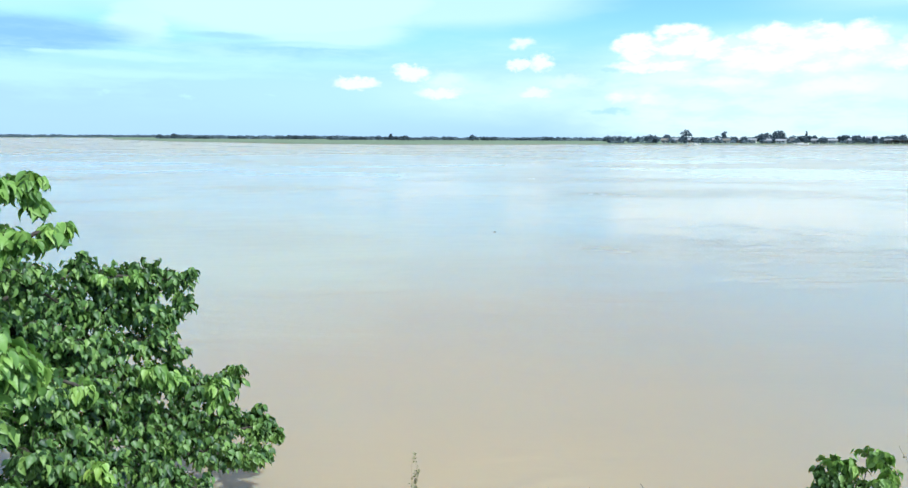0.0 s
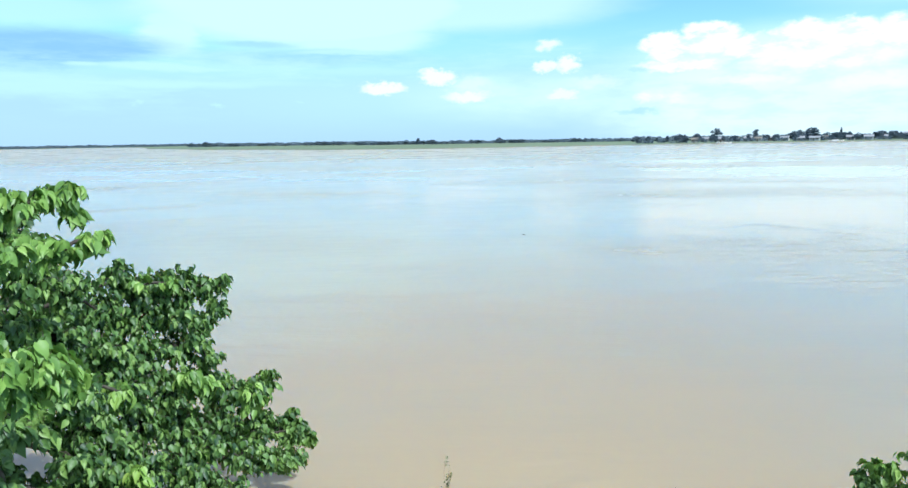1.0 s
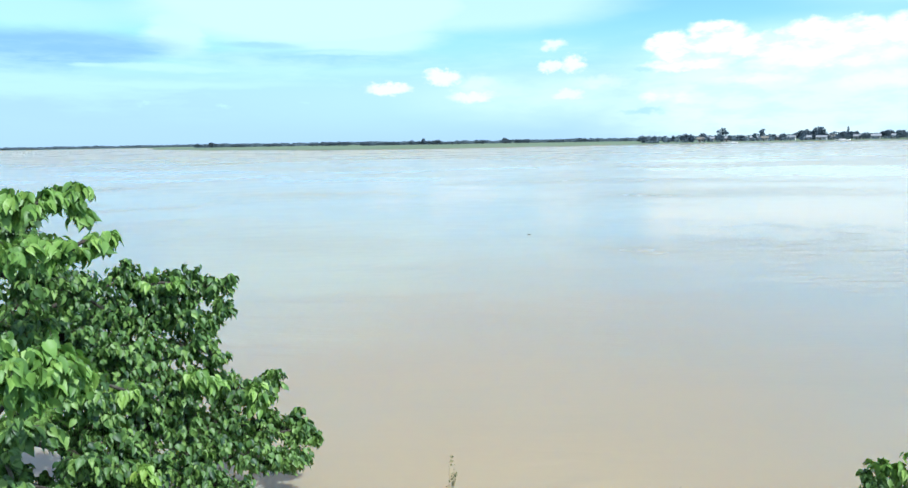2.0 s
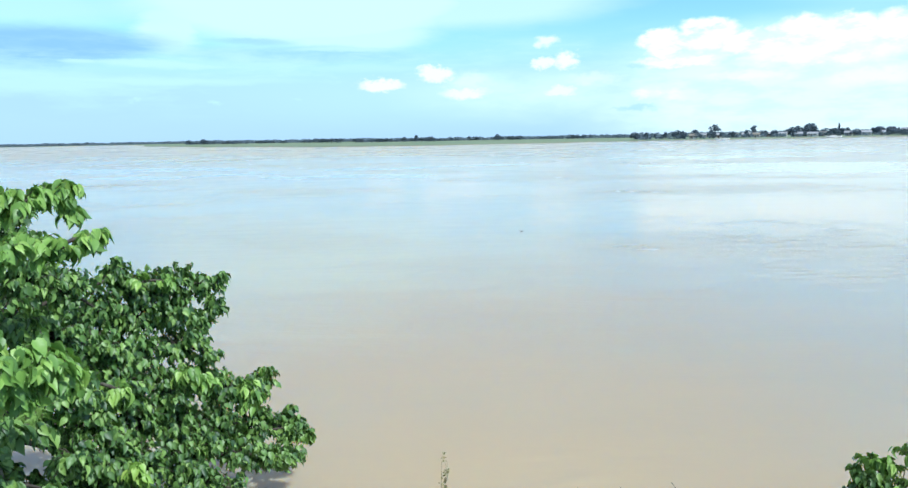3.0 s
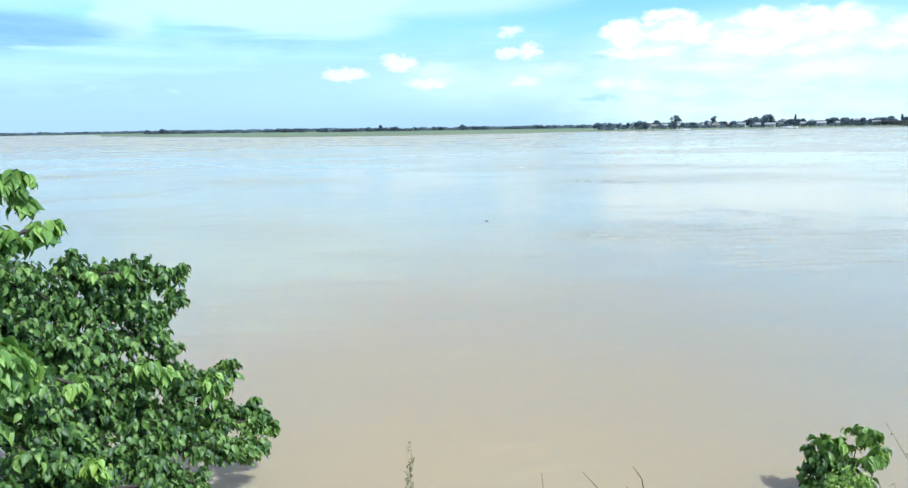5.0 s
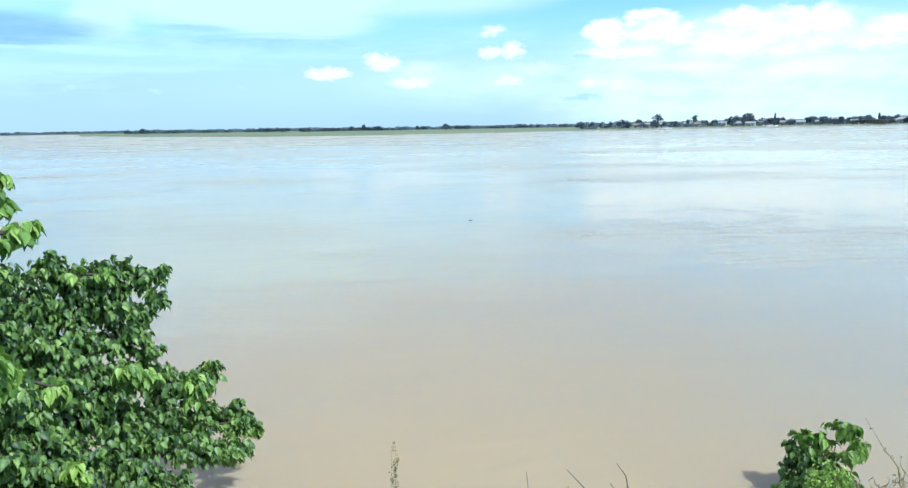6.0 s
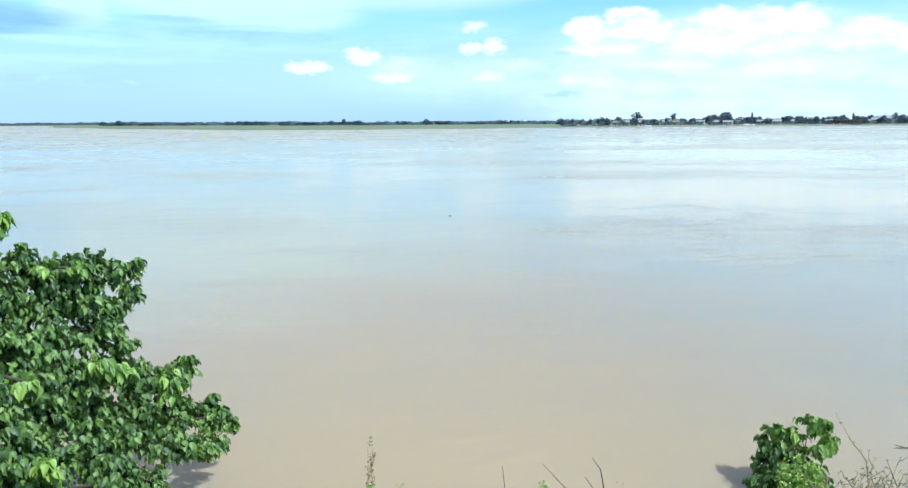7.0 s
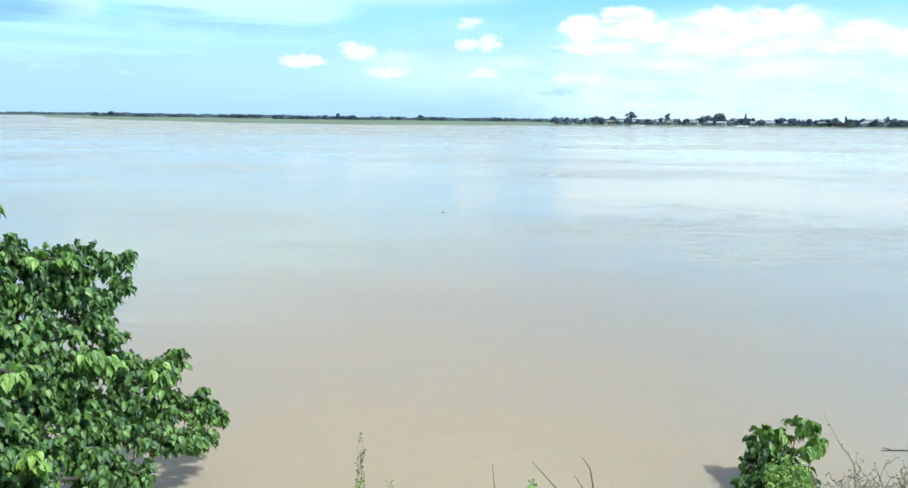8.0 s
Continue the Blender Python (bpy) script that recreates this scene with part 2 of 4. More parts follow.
    seam = n.math("MULTIPLY", seam, n.span(apart.outputs[1], 42.0, 28.0))
    calm = n.span(apart.outputs[1], 18.0, 80.0, 1.0, 0.16, False)
    calm = n.math("MULTIPLY", calm, n.span(apart.outputs[1], 60.0, 180.0, 1.0, 0.1))
    normal = n.bump(ripple, n.math("MULTIPLY", calm, n.math("MULTIPLY_ADD", ruffled, 0.45, 0.05)), 0.07)
    normal = n.bump(swell, n.math("MULTIPLY", calm, n.math("MULTIPLY_ADD", ruffled, 0.36, 0.16)), 0.2, normal)
    normal = n.bump(seam, 0.16, 0.06, normal)
    return principled(n, colour, rough, normal, IOR=1.48, Subsurface_Weight=0.8, Subsurface_Radius=(0.5, 0.34, 0.16),
                      Subsurface_Scale=1.0)


def make_ground(n):
    p = position(n)
    patch = n.noise(n.stretch(p, (0.012, 0.035, 0.2)), 1.0, 5.0, 0.6)
    fine = n.noise(p, 3.0, 6.0, 0.65)
    grass = n.mix(n.span(patch, 0.35, 0.65), (0.105, 0.16, 0.10), (0.165, 0.21, 0.135))
    grass = n.mix(n.math("MULTIPLY", fine, 0.5), grass, (0.10, 0.14, 0.05))
    mud = n.mix(fine, (0.12, 0.10, 0.07), (0.20, 0.17, 0.12))
    split = n.add("ShaderNodeSeparateXYZ")
    n.put(split.inputs[0], p)
    height = n.math("MULTIPLY_ADD", n.math("SUBTRACT", n.noise(p, 0.25, 5.0), 0.5), 0.9, split.outputs[2])
    colour = n.mix(n.span(height, 0.05, 0.45), mud, grass)
    return principled(n, colour, 0.95, n.bump(fine, 0.6, 0.08))


def leaf_shader(n, chance, old, mid, young, share=0.23):
    p = position(n)
    tint = n.mix(n.span(chance, 0.0, 0.55), old, mid)
    tint = n.mix(n.math("MULTIPLY", n.span(chance, 0.62, 1.0), 0.9), tint, young)
    tint = n.mix(n.math("MULTIPLY", n.noise(p, 28.0, 3.0), 0.45), tint, old)
    # a group of shoots is fresher than its neighbours
    tint = n.mix(n.math("MULTIPLY", n.span(n.noise(p, 1.9, 2.0), 0.55, 0.72), 0.5), tint, young)
    body = principled(n, tint, 0.46, n.bump(n.noise(p, 60.0, 2.0), 0.25, 0.004), Specular_IOR_Level=0.45)
    glow = n.add("ShaderNodeBsdfTranslucent")
    n.put(glow.inputs[0], n.mix(0.55, tint, (0.16, 0.30, 0.02)))
    both = n.add("ShaderNodeMixShader")
    n.put(both.inputs[0], share)
    n.put(both.inputs[1], body)
    n.put(both.inputs[2], glow.outputs[0])
    return both.outputs[0]


def make_leaf(n):
    chance = n.add("ShaderNodeNewGeometry").outputs["Random Per Island"]
    return leaf_shader(n, chance, LEAF_OLD, LEAF_MID, LEAF_YOUNG)


def make_leaf_single(n):
    chance = n.add("ShaderNodeObjectInfo").outputs["Random"]
    return leaf_shader(n, chance, LEAF_OLD, LEAF_MID, LEAF_YOUNG)


def make_fresh_leaf(n):
    chance = n.add("ShaderNodeNewGeometry").outputs["Random Per Island"]
    return leaf_shader(n, chance, (0.10, 0.20, 0.045), (0.20, 0.36, 0.07), (0.34, 0.51, 0.11))


def make_fresh_leaf_single(n):
    chance = n.add("ShaderNodeObjectInfo").outputs["Random"]
    return leaf_shader(n, chance, (0.10, 0.20, 0.045), (0.20, 0.36, 0.07), (0.34, 0.51, 0.11))


def make_lime_leaf(n):
    chance = n.add("ShaderNodeNewGeometry").outputs["Random Per Island"]
    return leaf_shader(n, chance, (0.17, 0.31, 0.05), (0.27, 0.44, 0.08), (0.42, 0.56, 0.12))


def make_hazy_leaf(n):
    p = position(n)
    chance = n.add("ShaderNodeNewGeometry").outputs["Random Per Island"]
    one = n.add("ShaderNodeObjectInfo").outputs["Random"]
    # distance haze is painted in: paler and bluer than the foliage itself
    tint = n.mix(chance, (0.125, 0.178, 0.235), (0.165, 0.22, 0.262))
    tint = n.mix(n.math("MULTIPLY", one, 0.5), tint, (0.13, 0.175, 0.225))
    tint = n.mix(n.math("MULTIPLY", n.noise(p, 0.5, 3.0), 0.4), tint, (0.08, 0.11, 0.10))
    body = principled(n, tint, 0.8)
    glow = n.add("ShaderNodeBsdfTranslucent")
    n.put(glow.inputs[0], tint)
    both = n.add("ShaderNodeMixShader")
    n.put(both.inputs[0], 0.4)
    n.put(both.inputs[1], body)
    n.put(both.inputs[2], glow.outputs[0])
    return both.outputs[0]


def make_bark(n):
    p = position(n)
    fibre = n.noise(n.stretch(p, (30, 30, 5)), 1.0, 5.0, 0.6)
    blotch = n.noise(p, 4.0, 3.0)
    colour = n.mix(fibre, (0.03, 0.024, 0.018), (0.07, 0.058, 0.044))
    colour = n.mix(n.math("MULTIPLY", n.span(blotch, 0.5, 0.7), 0.5), colour, (0.14, 0.16, 0.10))
    return principled(n, colour, 0.9, n.bump(fibre, 0.7, 0.02))


def make_dry(n):
    p = position(n)
    chance = n.add("ShaderNodeObjectInfo").outputs["Random"]
    colour = n.mix(chance, (0.20, 0.17, 0.09), (0.42, 0.37, 0.21))
    colour = n.mix(n.math("MULTIPLY", n.noise(p, 25.0, 3.0), 0.6), colour, (0.10, 0.075, 0.045))
    return principled(n, colour, 0.85)


def make_plain(colour, worn, rough=0.8, scale=1.2):
    def make(n):
        p = position(n)
        stain = n.span(n.noise(p, scale, 5.0, 0.65), 0.4, 0.75)
        grain = n.noise(p, scale * 12, 3.0)
        tint = n.mix(n.math("MULTIPLY", stain, 0.7), colour, worn)
        return principled(n, n.mix(n.math("MULTIPLY", grain, 0.25), tint, worn), rough, n.bump(grain, 0.2, 0.02))
    return make


WATER = material("silty_river_water", make_water)
GROUND = material("grass_and_mud", make_ground)
LEAF, LEAF_ONE = material("leaf", make_leaf), material("leaf_single", make_leaf_single)
FRESH, FRESH_ONE = material("fresh_leaf", make_fresh_leaf), material("fresh_leaf_single", make_fresh_leaf_single)
SEED = material("seeding_weed_leaf", lambda n: leaf_shader(n, n.add("ShaderNodeNewGeometry").outputs["Random Per Island"],
                                                           (0.17, 0.15, 0.09), (0.25, 0.23, 0.12), (0.34, 0.33, 0.16)))
LIME = material("lime_leaf", make_lime_leaf)
HAZY_LEAF = material("hazy_far_foliage", make_hazy_leaf)
BARK = material("bark", make_bark)
DRY = material("dry_stem", make_dry)
LIMEWASH = material("limewashed_wall", make_plain((0.60, 0.60, 0.59), (0.42, 0.41, 0.39)))
MUD_WALL = material("mud_wall", make_plain((0.31, 0.295, 0.275), (0.21, 0.195, 0.18)))
TIN = material("tin_roof", make_plain((0.30, 0.32, 0.35), (0.19, 0.18, 0.18), 0.5))
THATCH = material("thatch", make_plain((0.21, 0.19, 0.16), (0.13, 0.12, 0.10)))
TIMBER = material("dark_timber", make_plain((0.12, 0.09, 0.07), (0.06, 0.05, 0.04)))
WHITE_PAINT = material("white_boat_paint", make_plain((0.82, 0.82, 0.80), (0.55, 0.54, 0.5), 0.5))
DARK_GLASS = material("dark_pane", make_plain((0.03, 0.035, 0.04), (0.05, 0.05, 0.05), 0.15))


# ---------------------------------------------------------------- mesh helpers
def mesh_object(name, verts, faces, mat, smooth=False):
    me = bpy.data.meshes.new(name)
    me.from_pydata([tuple(v) for v in verts], [], faces)
    me.materials.append(mat)
    if smooth:
        me.polygons.foreach_set("use_smooth", [True] * len(me.polygons))
    me.update()
    return new(name, me)


def under(ob, parent, label="", kind=""):
    ob.parent = parent
    return tagged(ob, label, kind=kind)


def part(name, bm, mat, parent, label=""):
    """Link a bmesh as one mesh under a thing or a part."""
    me = bpy.data.meshes.new(name)
    bm.to_mesh(me)
    bm.free()
    me.materials.append(mat)
    ob = new(name, me)
    return under(ob, parent, label) if parent else ob


def box(bm, size, at, turn=0.0, bevel=0.0):
    m = pose(*at, 0, 0, turn) @ Matrix.Diagonal((*size, 1))
    made = bmesh.ops.create_cube(bm, size=1.0, matrix=m)
    if bevel:
        edges = {e for v in made["verts"] for e in v.link_edges}
        bmesh.ops.bevel(bm, geom=list(edges), offset=bevel, segments=2, affect="EDGES")


def tube(points, radii, sides=6):
    """Verts and faces of a tapered stem along points."""
    verts, faces = [], []
    pts = [Vector(p) for p in points]
    for i, p in enumerate(pts):
        d = (pts[min(i + 1, len(pts) - 1)] - pts[max(i - 1, 0)]).normalized()
        side = d.cross(Vector((0.31, 0.9, 0.27))).normalized()
        other = d.cross(side)
        for k in range(sides):
            a = 2 * math.pi * k / sides
            verts.append(p + (side * math.cos(a) + other * math.sin(a)) * radii[i])
    for i in range(len(pts) - 1):
        for k in range(sides):
            q = (k + 1) % sides
            faces.append((i * sides + k, i * sides + q, (i + 1) * sides + q, (i + 1) * sides + k))
    faces.append(tuple(range(sides))[::-1])
    faces.append(tuple((len(pts) - 1) * sides + k for k in range(sides)))
    return verts, faces


class Soup:
    """Collects pieces of one mesh."""

    def __init__(self):
        self.verts, self.faces = [], []

    def add(self, verts, faces):
        n = len(self.verts)
        self.verts += verts
        self.faces += [tuple(i + n for i in f) for f in faces]

    def tube(self, points, radii, sides=6):
        self.add(*tube(points, radii, sides))


def bend(a, b, sag, steps=6):
    """A curved line from a to b that arches by sag."""
    a, b = Vector(a), Vector(b)
    return [a.lerp(b, i / steps) + Vector((0, 0, sag * math.sin(math.pi * i / steps))) for i in range(steps + 1)]


# a heart-shaped leaf one unit long, folded a little along its rib, its tip bent down
LEAF_VERTS = [Vector(v) for v in ((0, 0, 0), (0, 0.34, -0.05), (0, 0.68, -0.10), (0, 1.0, -0.30),
                                  (-0.15, -0.08, 0.05), (-0.36, 0.13, 0.13), (-0.37, 0.40, 0.11), (-0.20, 0.71, -0.01),
                                  (0.15, -0.08, 0.05), (0.36, 0.13, 0.13), (0.37, 0.40, 0.11), (0.20, 0.71, -0.01))]
LEAF_FACES = [(0, 1, 5, 4), (1, 2, 6, 5), (2, 7, 6), (2, 3, 7), (0, 8, 9, 1), (1, 9, 10, 2), (2, 10, 11), (2, 11, 3)]


def leaf_pose(at, way, face, size):
    y = way.normalized()
    z = (face - y * face.dot(y)).normalized()
    x = y.cross(z)
    m = Matrix((x, y, z)).transposed().to_4x4()
    return Matrix.Translation(at) @ m @ Matrix.Diagonal((size * random.uniform(0.72, 1.0), size, size, 1))


def rand_dir():
    while True:
        v = Vector((random.uniform(-1, 1), random.uniform(-1, 1), random.uniform(-1, 1)))
        if 0.05 < v.length < 1:
            return v.normalized()


def spray(centre, r, count, size, wood):
    """Leaf poses on twigs that fan out from centre; the twigs go into wood."""
    centre, made = Vector(centre), []
    twigs = max(5, count // 7)
    for _ in range(twigs):
        d = rand_dir()
        d.z = d.z * 0.85 + 0.12
        reach = r * random.uniform(0.8, 1.22)
        end = centre + d * reach
        line = bend(centre, end, reach * 0.12, 3)
        wood.tube(line, [0.005, 0.004, 0.003, 0.0015], 3)
        for k in range(7):
            f = 0.3 + 0.7 * (k + random.random()) / 7
            at = line[0].lerp(line[3], f) + Vector((0, 0, 0.03)) * math.sin(math.pi * f)
            out = (d * 0.55 + rand_dir() * 0.75)
            way = Vector((out.x, out.y, out.z * 0.4 - 0.9))
            face = Vector((0, 0, 0.75)) + d * 0.7 + rand_dir() * 0.85
            made.append(leaf_pose(at + rand_dir() * 0.02, way, face, size * random.uniform(0.62, 1.12)))
    return made


def leaves_mesh(name, poses, mat):
    soup = Soup()
    for m in poses:
        soup.add([m @ v for v in LEAF_VERTS], LEAF_FACES)
    return mesh_object(name, soup.verts, soup.faces, mat, True)


def single_leaf_mesh(mat):
    me = bpy.data.meshes.new("leaf")
    me.from_pydata([tuple(v) for v in LEAF_VERTS], [], LEAF_FACES)
    me.materials.append(mat)
    me.polygons.foreach_set("use_smooth", [True] * len(me.polygons))
    return me


# ---------------------------------------------------------------- ground and water
def far_shore(az):
    """Distance of the opposite waterline by bearing in degrees."""
    knots = ((-180, 2600), (-60, 2300), (-33, 2350), (-26.2, 2200), (-25.7, 1010), (-21.9, 680), (-13.3, 470), (-4, 430),
             (5.5, 456), (12, 505), (14.7, 520), (23.2, 560), (30.7, 610), (45, 720), (70, 1400), (180, 2600))
    for (a, r), (b, s) in zip(knots, knots[1:]):
        if a <= az <= b:
            return r + (s - r) * (az - a) / (b - a)
    return 2600


def near_bank(x, y):
    edge = 0.25 * math.sin(x * 0.7) + 0.12 * math.sin(x * 1.9 + 1)
    h = 2.9 - max(0.0, y - 2.0 - edge) * 0.64
    return max(h, -1.6)


def ease(f):
    f = min(1.0, max(0.0, f))
    return f * f * (3 - 2 * f)


def ground_height(x, y):
    r, az = math.hypot(x, y), math.degrees(math.atan2(x, y))
    h = near_bank(x, y)
    if y > 0 and r > 100:
        f = (r - far_shore(az)) / 14.0
        h = max(h, -1.6 + 2.4 * ease(f + 0.65) + 0.6 * ease(f / 12))
    rough = 0.06 if r < 60 else 0.18
    return h + noise.noise(Vector((x, y, 0)) * (0.9 if r < 60 else 0.03)) * rough


def build_ground():
    bearings = [-180 + 4 * i for i in range(35)] + [-40 + 0.4 * i for i in range(201)] + [44 + 4 * i for i in range(34)]
    rings = [0.4 + 0.4 * i for i in range(30)]
    while rings[-1] < 400:
        rings.append(rings[-1] * 1.25)
    rings += [420 + 8 * i for i in range(40)]
    while rings[-1] < 4900:
        rings.append(rings[-1] * 1.06)
    verts, faces = [Vector((0, 0, near_bank(0, 0)))], []
    for r in rings:
        for a in bearings:
            x, y = r * math.sin(radians(a)), r * math.cos(radians(a))
            verts.append(Vector((x, y, ground_height(x, y))))
    n = len(bearings)
    for k in range(n):
        faces.append((0, 1 + (k + 1) % n, 1 + k))
    for i in range(len(rings) - 1):
        for k in range(n):
            q = (k + 1) % n
            faces.append((1 + i * n + k, 1 + i * n + q, 1 + (i + 1) * n + q, 1 + (i + 1) * n + k))
    ob = mesh_object("ground", verts, faces, GROUND, True)
    tagged(ob, "grassy river banks with bare mud at the waterline", "ground", kind="structure")


def build_water():
    xs = [-4800, -1200, -300, -60, -15, 0, 15, 60, 300, 1200, 4800]
    ys = [2, 20, 60, 160, 420, 1200, 4800]
    verts = [(x, y, 0.0) for y in ys for x in xs]
    n = len(xs)
    faces = [(j * n + i, j * n + i + 1, (j + 1) * n + i + 1, (j + 1) * n + i) for j in range(len(ys) - 1) for i in range(n - 1)]
    ob = mesh_object("water", verts, faces, WATER)
    tagged(ob, "wide silty tan river water with pale sky reflections", "water", kind="structure")


build_ground()
build_water()


# ---------------------------------------------------------------- the big tree on the near bank
def grow_tree():
    tree = new("riverside_tree")
    tree.location = (-5.6, 6.4, -0.4)
    tagged(tree, "leafy riverside tree with drooping heart-shaped green leaves over water", "tree")
    foot = Vector(tree.location)
    lift = Matrix.Translation(-foot)
    stem = [Vector(p) for p in ((-5.6, 6.4, -0.4), (-5.5, 6.42, 0.5), (-5.3, 6.35, 1.4), (-5.15, 6.2, 2.3), (-5.0, 6.0, 3.2), (-4.9, 5.8, 4.0))]
    bole = Soup()
    bole.tube(stem, [0.24, 0.19, 0.16, 0.13, 0.10, 0.06], 12)
    trunk = mesh_object("trunk", [lift @ v for v in bole.verts], bole.faces, BARK, True)
    under(trunk, tree, "grey-brown bark")
    singles = {FRESH: single_leaf_mesh(FRESH_ONE), LEAF: single_leaf_mesh(LEAF_ONE)}

    def branch(clumps, mat, size=0.09, dense=2.7, free=0, twig=False):
        """One limb with its leafy clumps; `free` of its outer leaves are pieces of their own."""
        wood, poses = Soup(), []
        first = Vector(clumps[0][0])
        root = min(stem, key=lambda p: abs(p.z - (first.z - 0.5)))
        if twig:
            root = first + Vector((-0.16, 0.08, -0.2))
        line = bend(root, first, 0.02 if twig else 0.18, 6)
        last = Vector(clumps[-1][0])
        thick = 0.006 if twig else 0.016 + 0.009 * len(clumps) ** 0.5
        wood.tube(line, [thick * (1 - 0.09 * i) for i in range(7)], 8)
        previous = first
        for centre, r in clumps:
            c = Vector(centre)
            if (c - previous).length > 0.02:
                wood.tube(bend(previous, c, 0.04, 4), [0.022, 0.019, 0.016, 0.013, 0.010], 6)
            previous = c
            poses += spray(c, r, int((34 + 1500 * r * r) * dense), size, wood)
        limb = mesh_object("branch", [lift @ v for v in wood.verts], wood.faces, BARK, True)
        under(limb, tree)
        # the leaves that face the bank stand on their own
        poses.sort(key=lambda m: m.translation.y - 0.3 * m.translation.z)
        for m in poses[:free]:
            one = new("leaf", singles[mat])
            one.matrix_basis = lift @ m
            one.parent = limb
        rest = leaves_mesh("foliage", [lift @ m for m in poses[free:]], mat)
        under(rest, limb, kind="stuff")

    branch([((-4.00, 5.62, 4.02), 0.15), ((-3.84, 5.72, 4.03), 0.16), ((-3.75, 5.90, 4.05), 0.15), ((-3.62, 5.99, 4.10), 0.11), ((-3.60, 5.99, 3.91), 0.07)],
           FRESH, 0.125, 1.5, 60)
    branch([((-3.48, 4.84, 3.75), 0.17), ((-3.36, 5.05, 3.74), 0.16), ((-3.25, 5.23, 3.72), 0.13), ((-3.16, 5.41, 3.75), 0.08), ((-3.13, 5.54, 3.75), 0.07)],
           FRESH, 0.115, 1.6, 60)
    branch([((-4.06, 7.45, 3.03), 0.21), ((-3.86, 7.64, 2.89), 0.27), ((-3.57, 7.89, 2.87), 0.25), ((-3.31, 8.09, 2.79), 0.21),
            ((-3.25, 8.16, 2.52), 0.15)], LEAF)
    branch([((-4.07, 5.94, 3.26), 0.27), ((-4.16, 6.69, 3.04), 0.28), ((-4.08, 7.13, 2.72), 0.31), ((-3.86, 7.45, 2.57), 0.32),
            ((-3.62, 7.79, 2.55), 0.27), ((-3.39, 7.96, 2.40), 0.18)], LEAF)
    branch([((-3.91, 5.50, 3.01), 0.26), ((-3.97, 6.13, 2.75), 0.28), ((-3.91, 6.68, 2.44), 0.30), ((-3.76, 7.17, 2.22), 0.31),
            ((-3.55, 7.72, 2.18), 0.26)], LEAF)
    branch([((-3.14, 4.30, 3.08), 0.23), ((-3.03, 4.49, 3.04), 0.21), ((-3.02, 4.67, 2.86), 0.16), ((-3.11, 4.36, 2.90), 0.17)],
           FRESH, 0.12, 2.2, 150)
    branch([((-3.52, 5.66, 2.34), 0.26), ((-3.70, 6.65, 2.02), 0.30), ((-3.56, 7.24, 1.80), 0.32), ((-3.40, 7.85, 1.68), 0.28),
            ((-3.15, 8.10, 1.48), 0.27), ((-2.92, 8.38, 1.38), 0.23), ((-2.82, 8.55, 1.47), 0.17)], LEAF)
    branch([((-3.62, 6.15, 1.86), 0.26), ((-3.66, 6.86, 1.56), 0.31), ((-3.40, 7.24, 1.33), 0.32), ((-3.15, 7.76, 1.18), 0.31),
            ((-2.89, 8.23, 0.98), 0.31), ((-2.60, 8.58, 0.79), 0.23), ((-2.42, 8.66, 0.62), 0.13)], LEAF)
    branch([((-3.50, 5.48, 1.89), 0.20), ((-3.49, 5.98, 1.60), 0.28), ((-3.43, 6.48, 1.29), 0.30), ((-3.24, 6.97, 1.09), 0.28),
            ((-3.03, 6.73, 0.91), 0.27), ((-3.36, 5.97, 1.20), 0.28)], LEAF)
    branch([((-2.95, 7.75, 0.85), 0.20), ((-2.75, 7.95, 0.72), 0.26), ((-2.49, 8.30, 0.55), 0.21)], LEAF)
    branch([((-3.51, 4.63, 1.90), 0.11), ((-3.37, 4.99, 1.68), 0.12)], LEAF, dense=1.3, twig=True)
    branch([((-3.77, 5.08, 2.28), 0.14), ((-3.68, 5.37, 2.19), 0.14)], LEAF, 0.13)
    branch([((-3.68, 4.83, 2.15), 0.11), ((-3.50, 4.66, 2.02), 0.11), ((-3.41, 4.99, 1.83), 0.10)], LEAF, 0.11, 1.6)
    branch([((-2.96, 7.13, 1.21), 0.18), ((-2.79, 7.44, 0.96), 0.20), ((-2.65, 7.75, 0.77), 0.16), ((-2.46, 7.98, 0.65), 0.15)], LEAF)
    branch([((-3.33, 7.70, 2.22), 0.16), ((-3.24, 7.79, 2.02), 0.15)], LEAF, twig=True)
    branch([((-2.95, 6.77, 0.95), 0.20), ((-2.77, 7.09, 0.73), 0.20)], LEAF, twig=True)
    branch([((-3.19, 7.20, 1.97), 0.15), ((-3.12, 7.36, 1.85), 0.13)], FRESH, 0.125, 1.5, twig=True)
    branch([((-2.76, 7.96, 1.40), 0.14), ((-2.87, 7.98, 1.55), 0.12)], FRESH, 0.125, 1.5, twig=True)
    branch([((-3.5, 7.55, 2.95), 0.12), ((-3.75, 7.3, 3.0), 0.12)], FRESH, 0.1, 1.2, twig=True)
    branch([((-3.45, 6.2, 2.2), 0.14), ((-3.62, 5.95, 2.35), 0.14)], FRESH, 0.115, 1.3, twig=True)
    branch([((-2.43, 8.54, 0.85), 0.14), ((-2.33, 8.61, 0.68), 0.09), ((-2.28, 8.65, 0.62), 0.05)], LEAF)
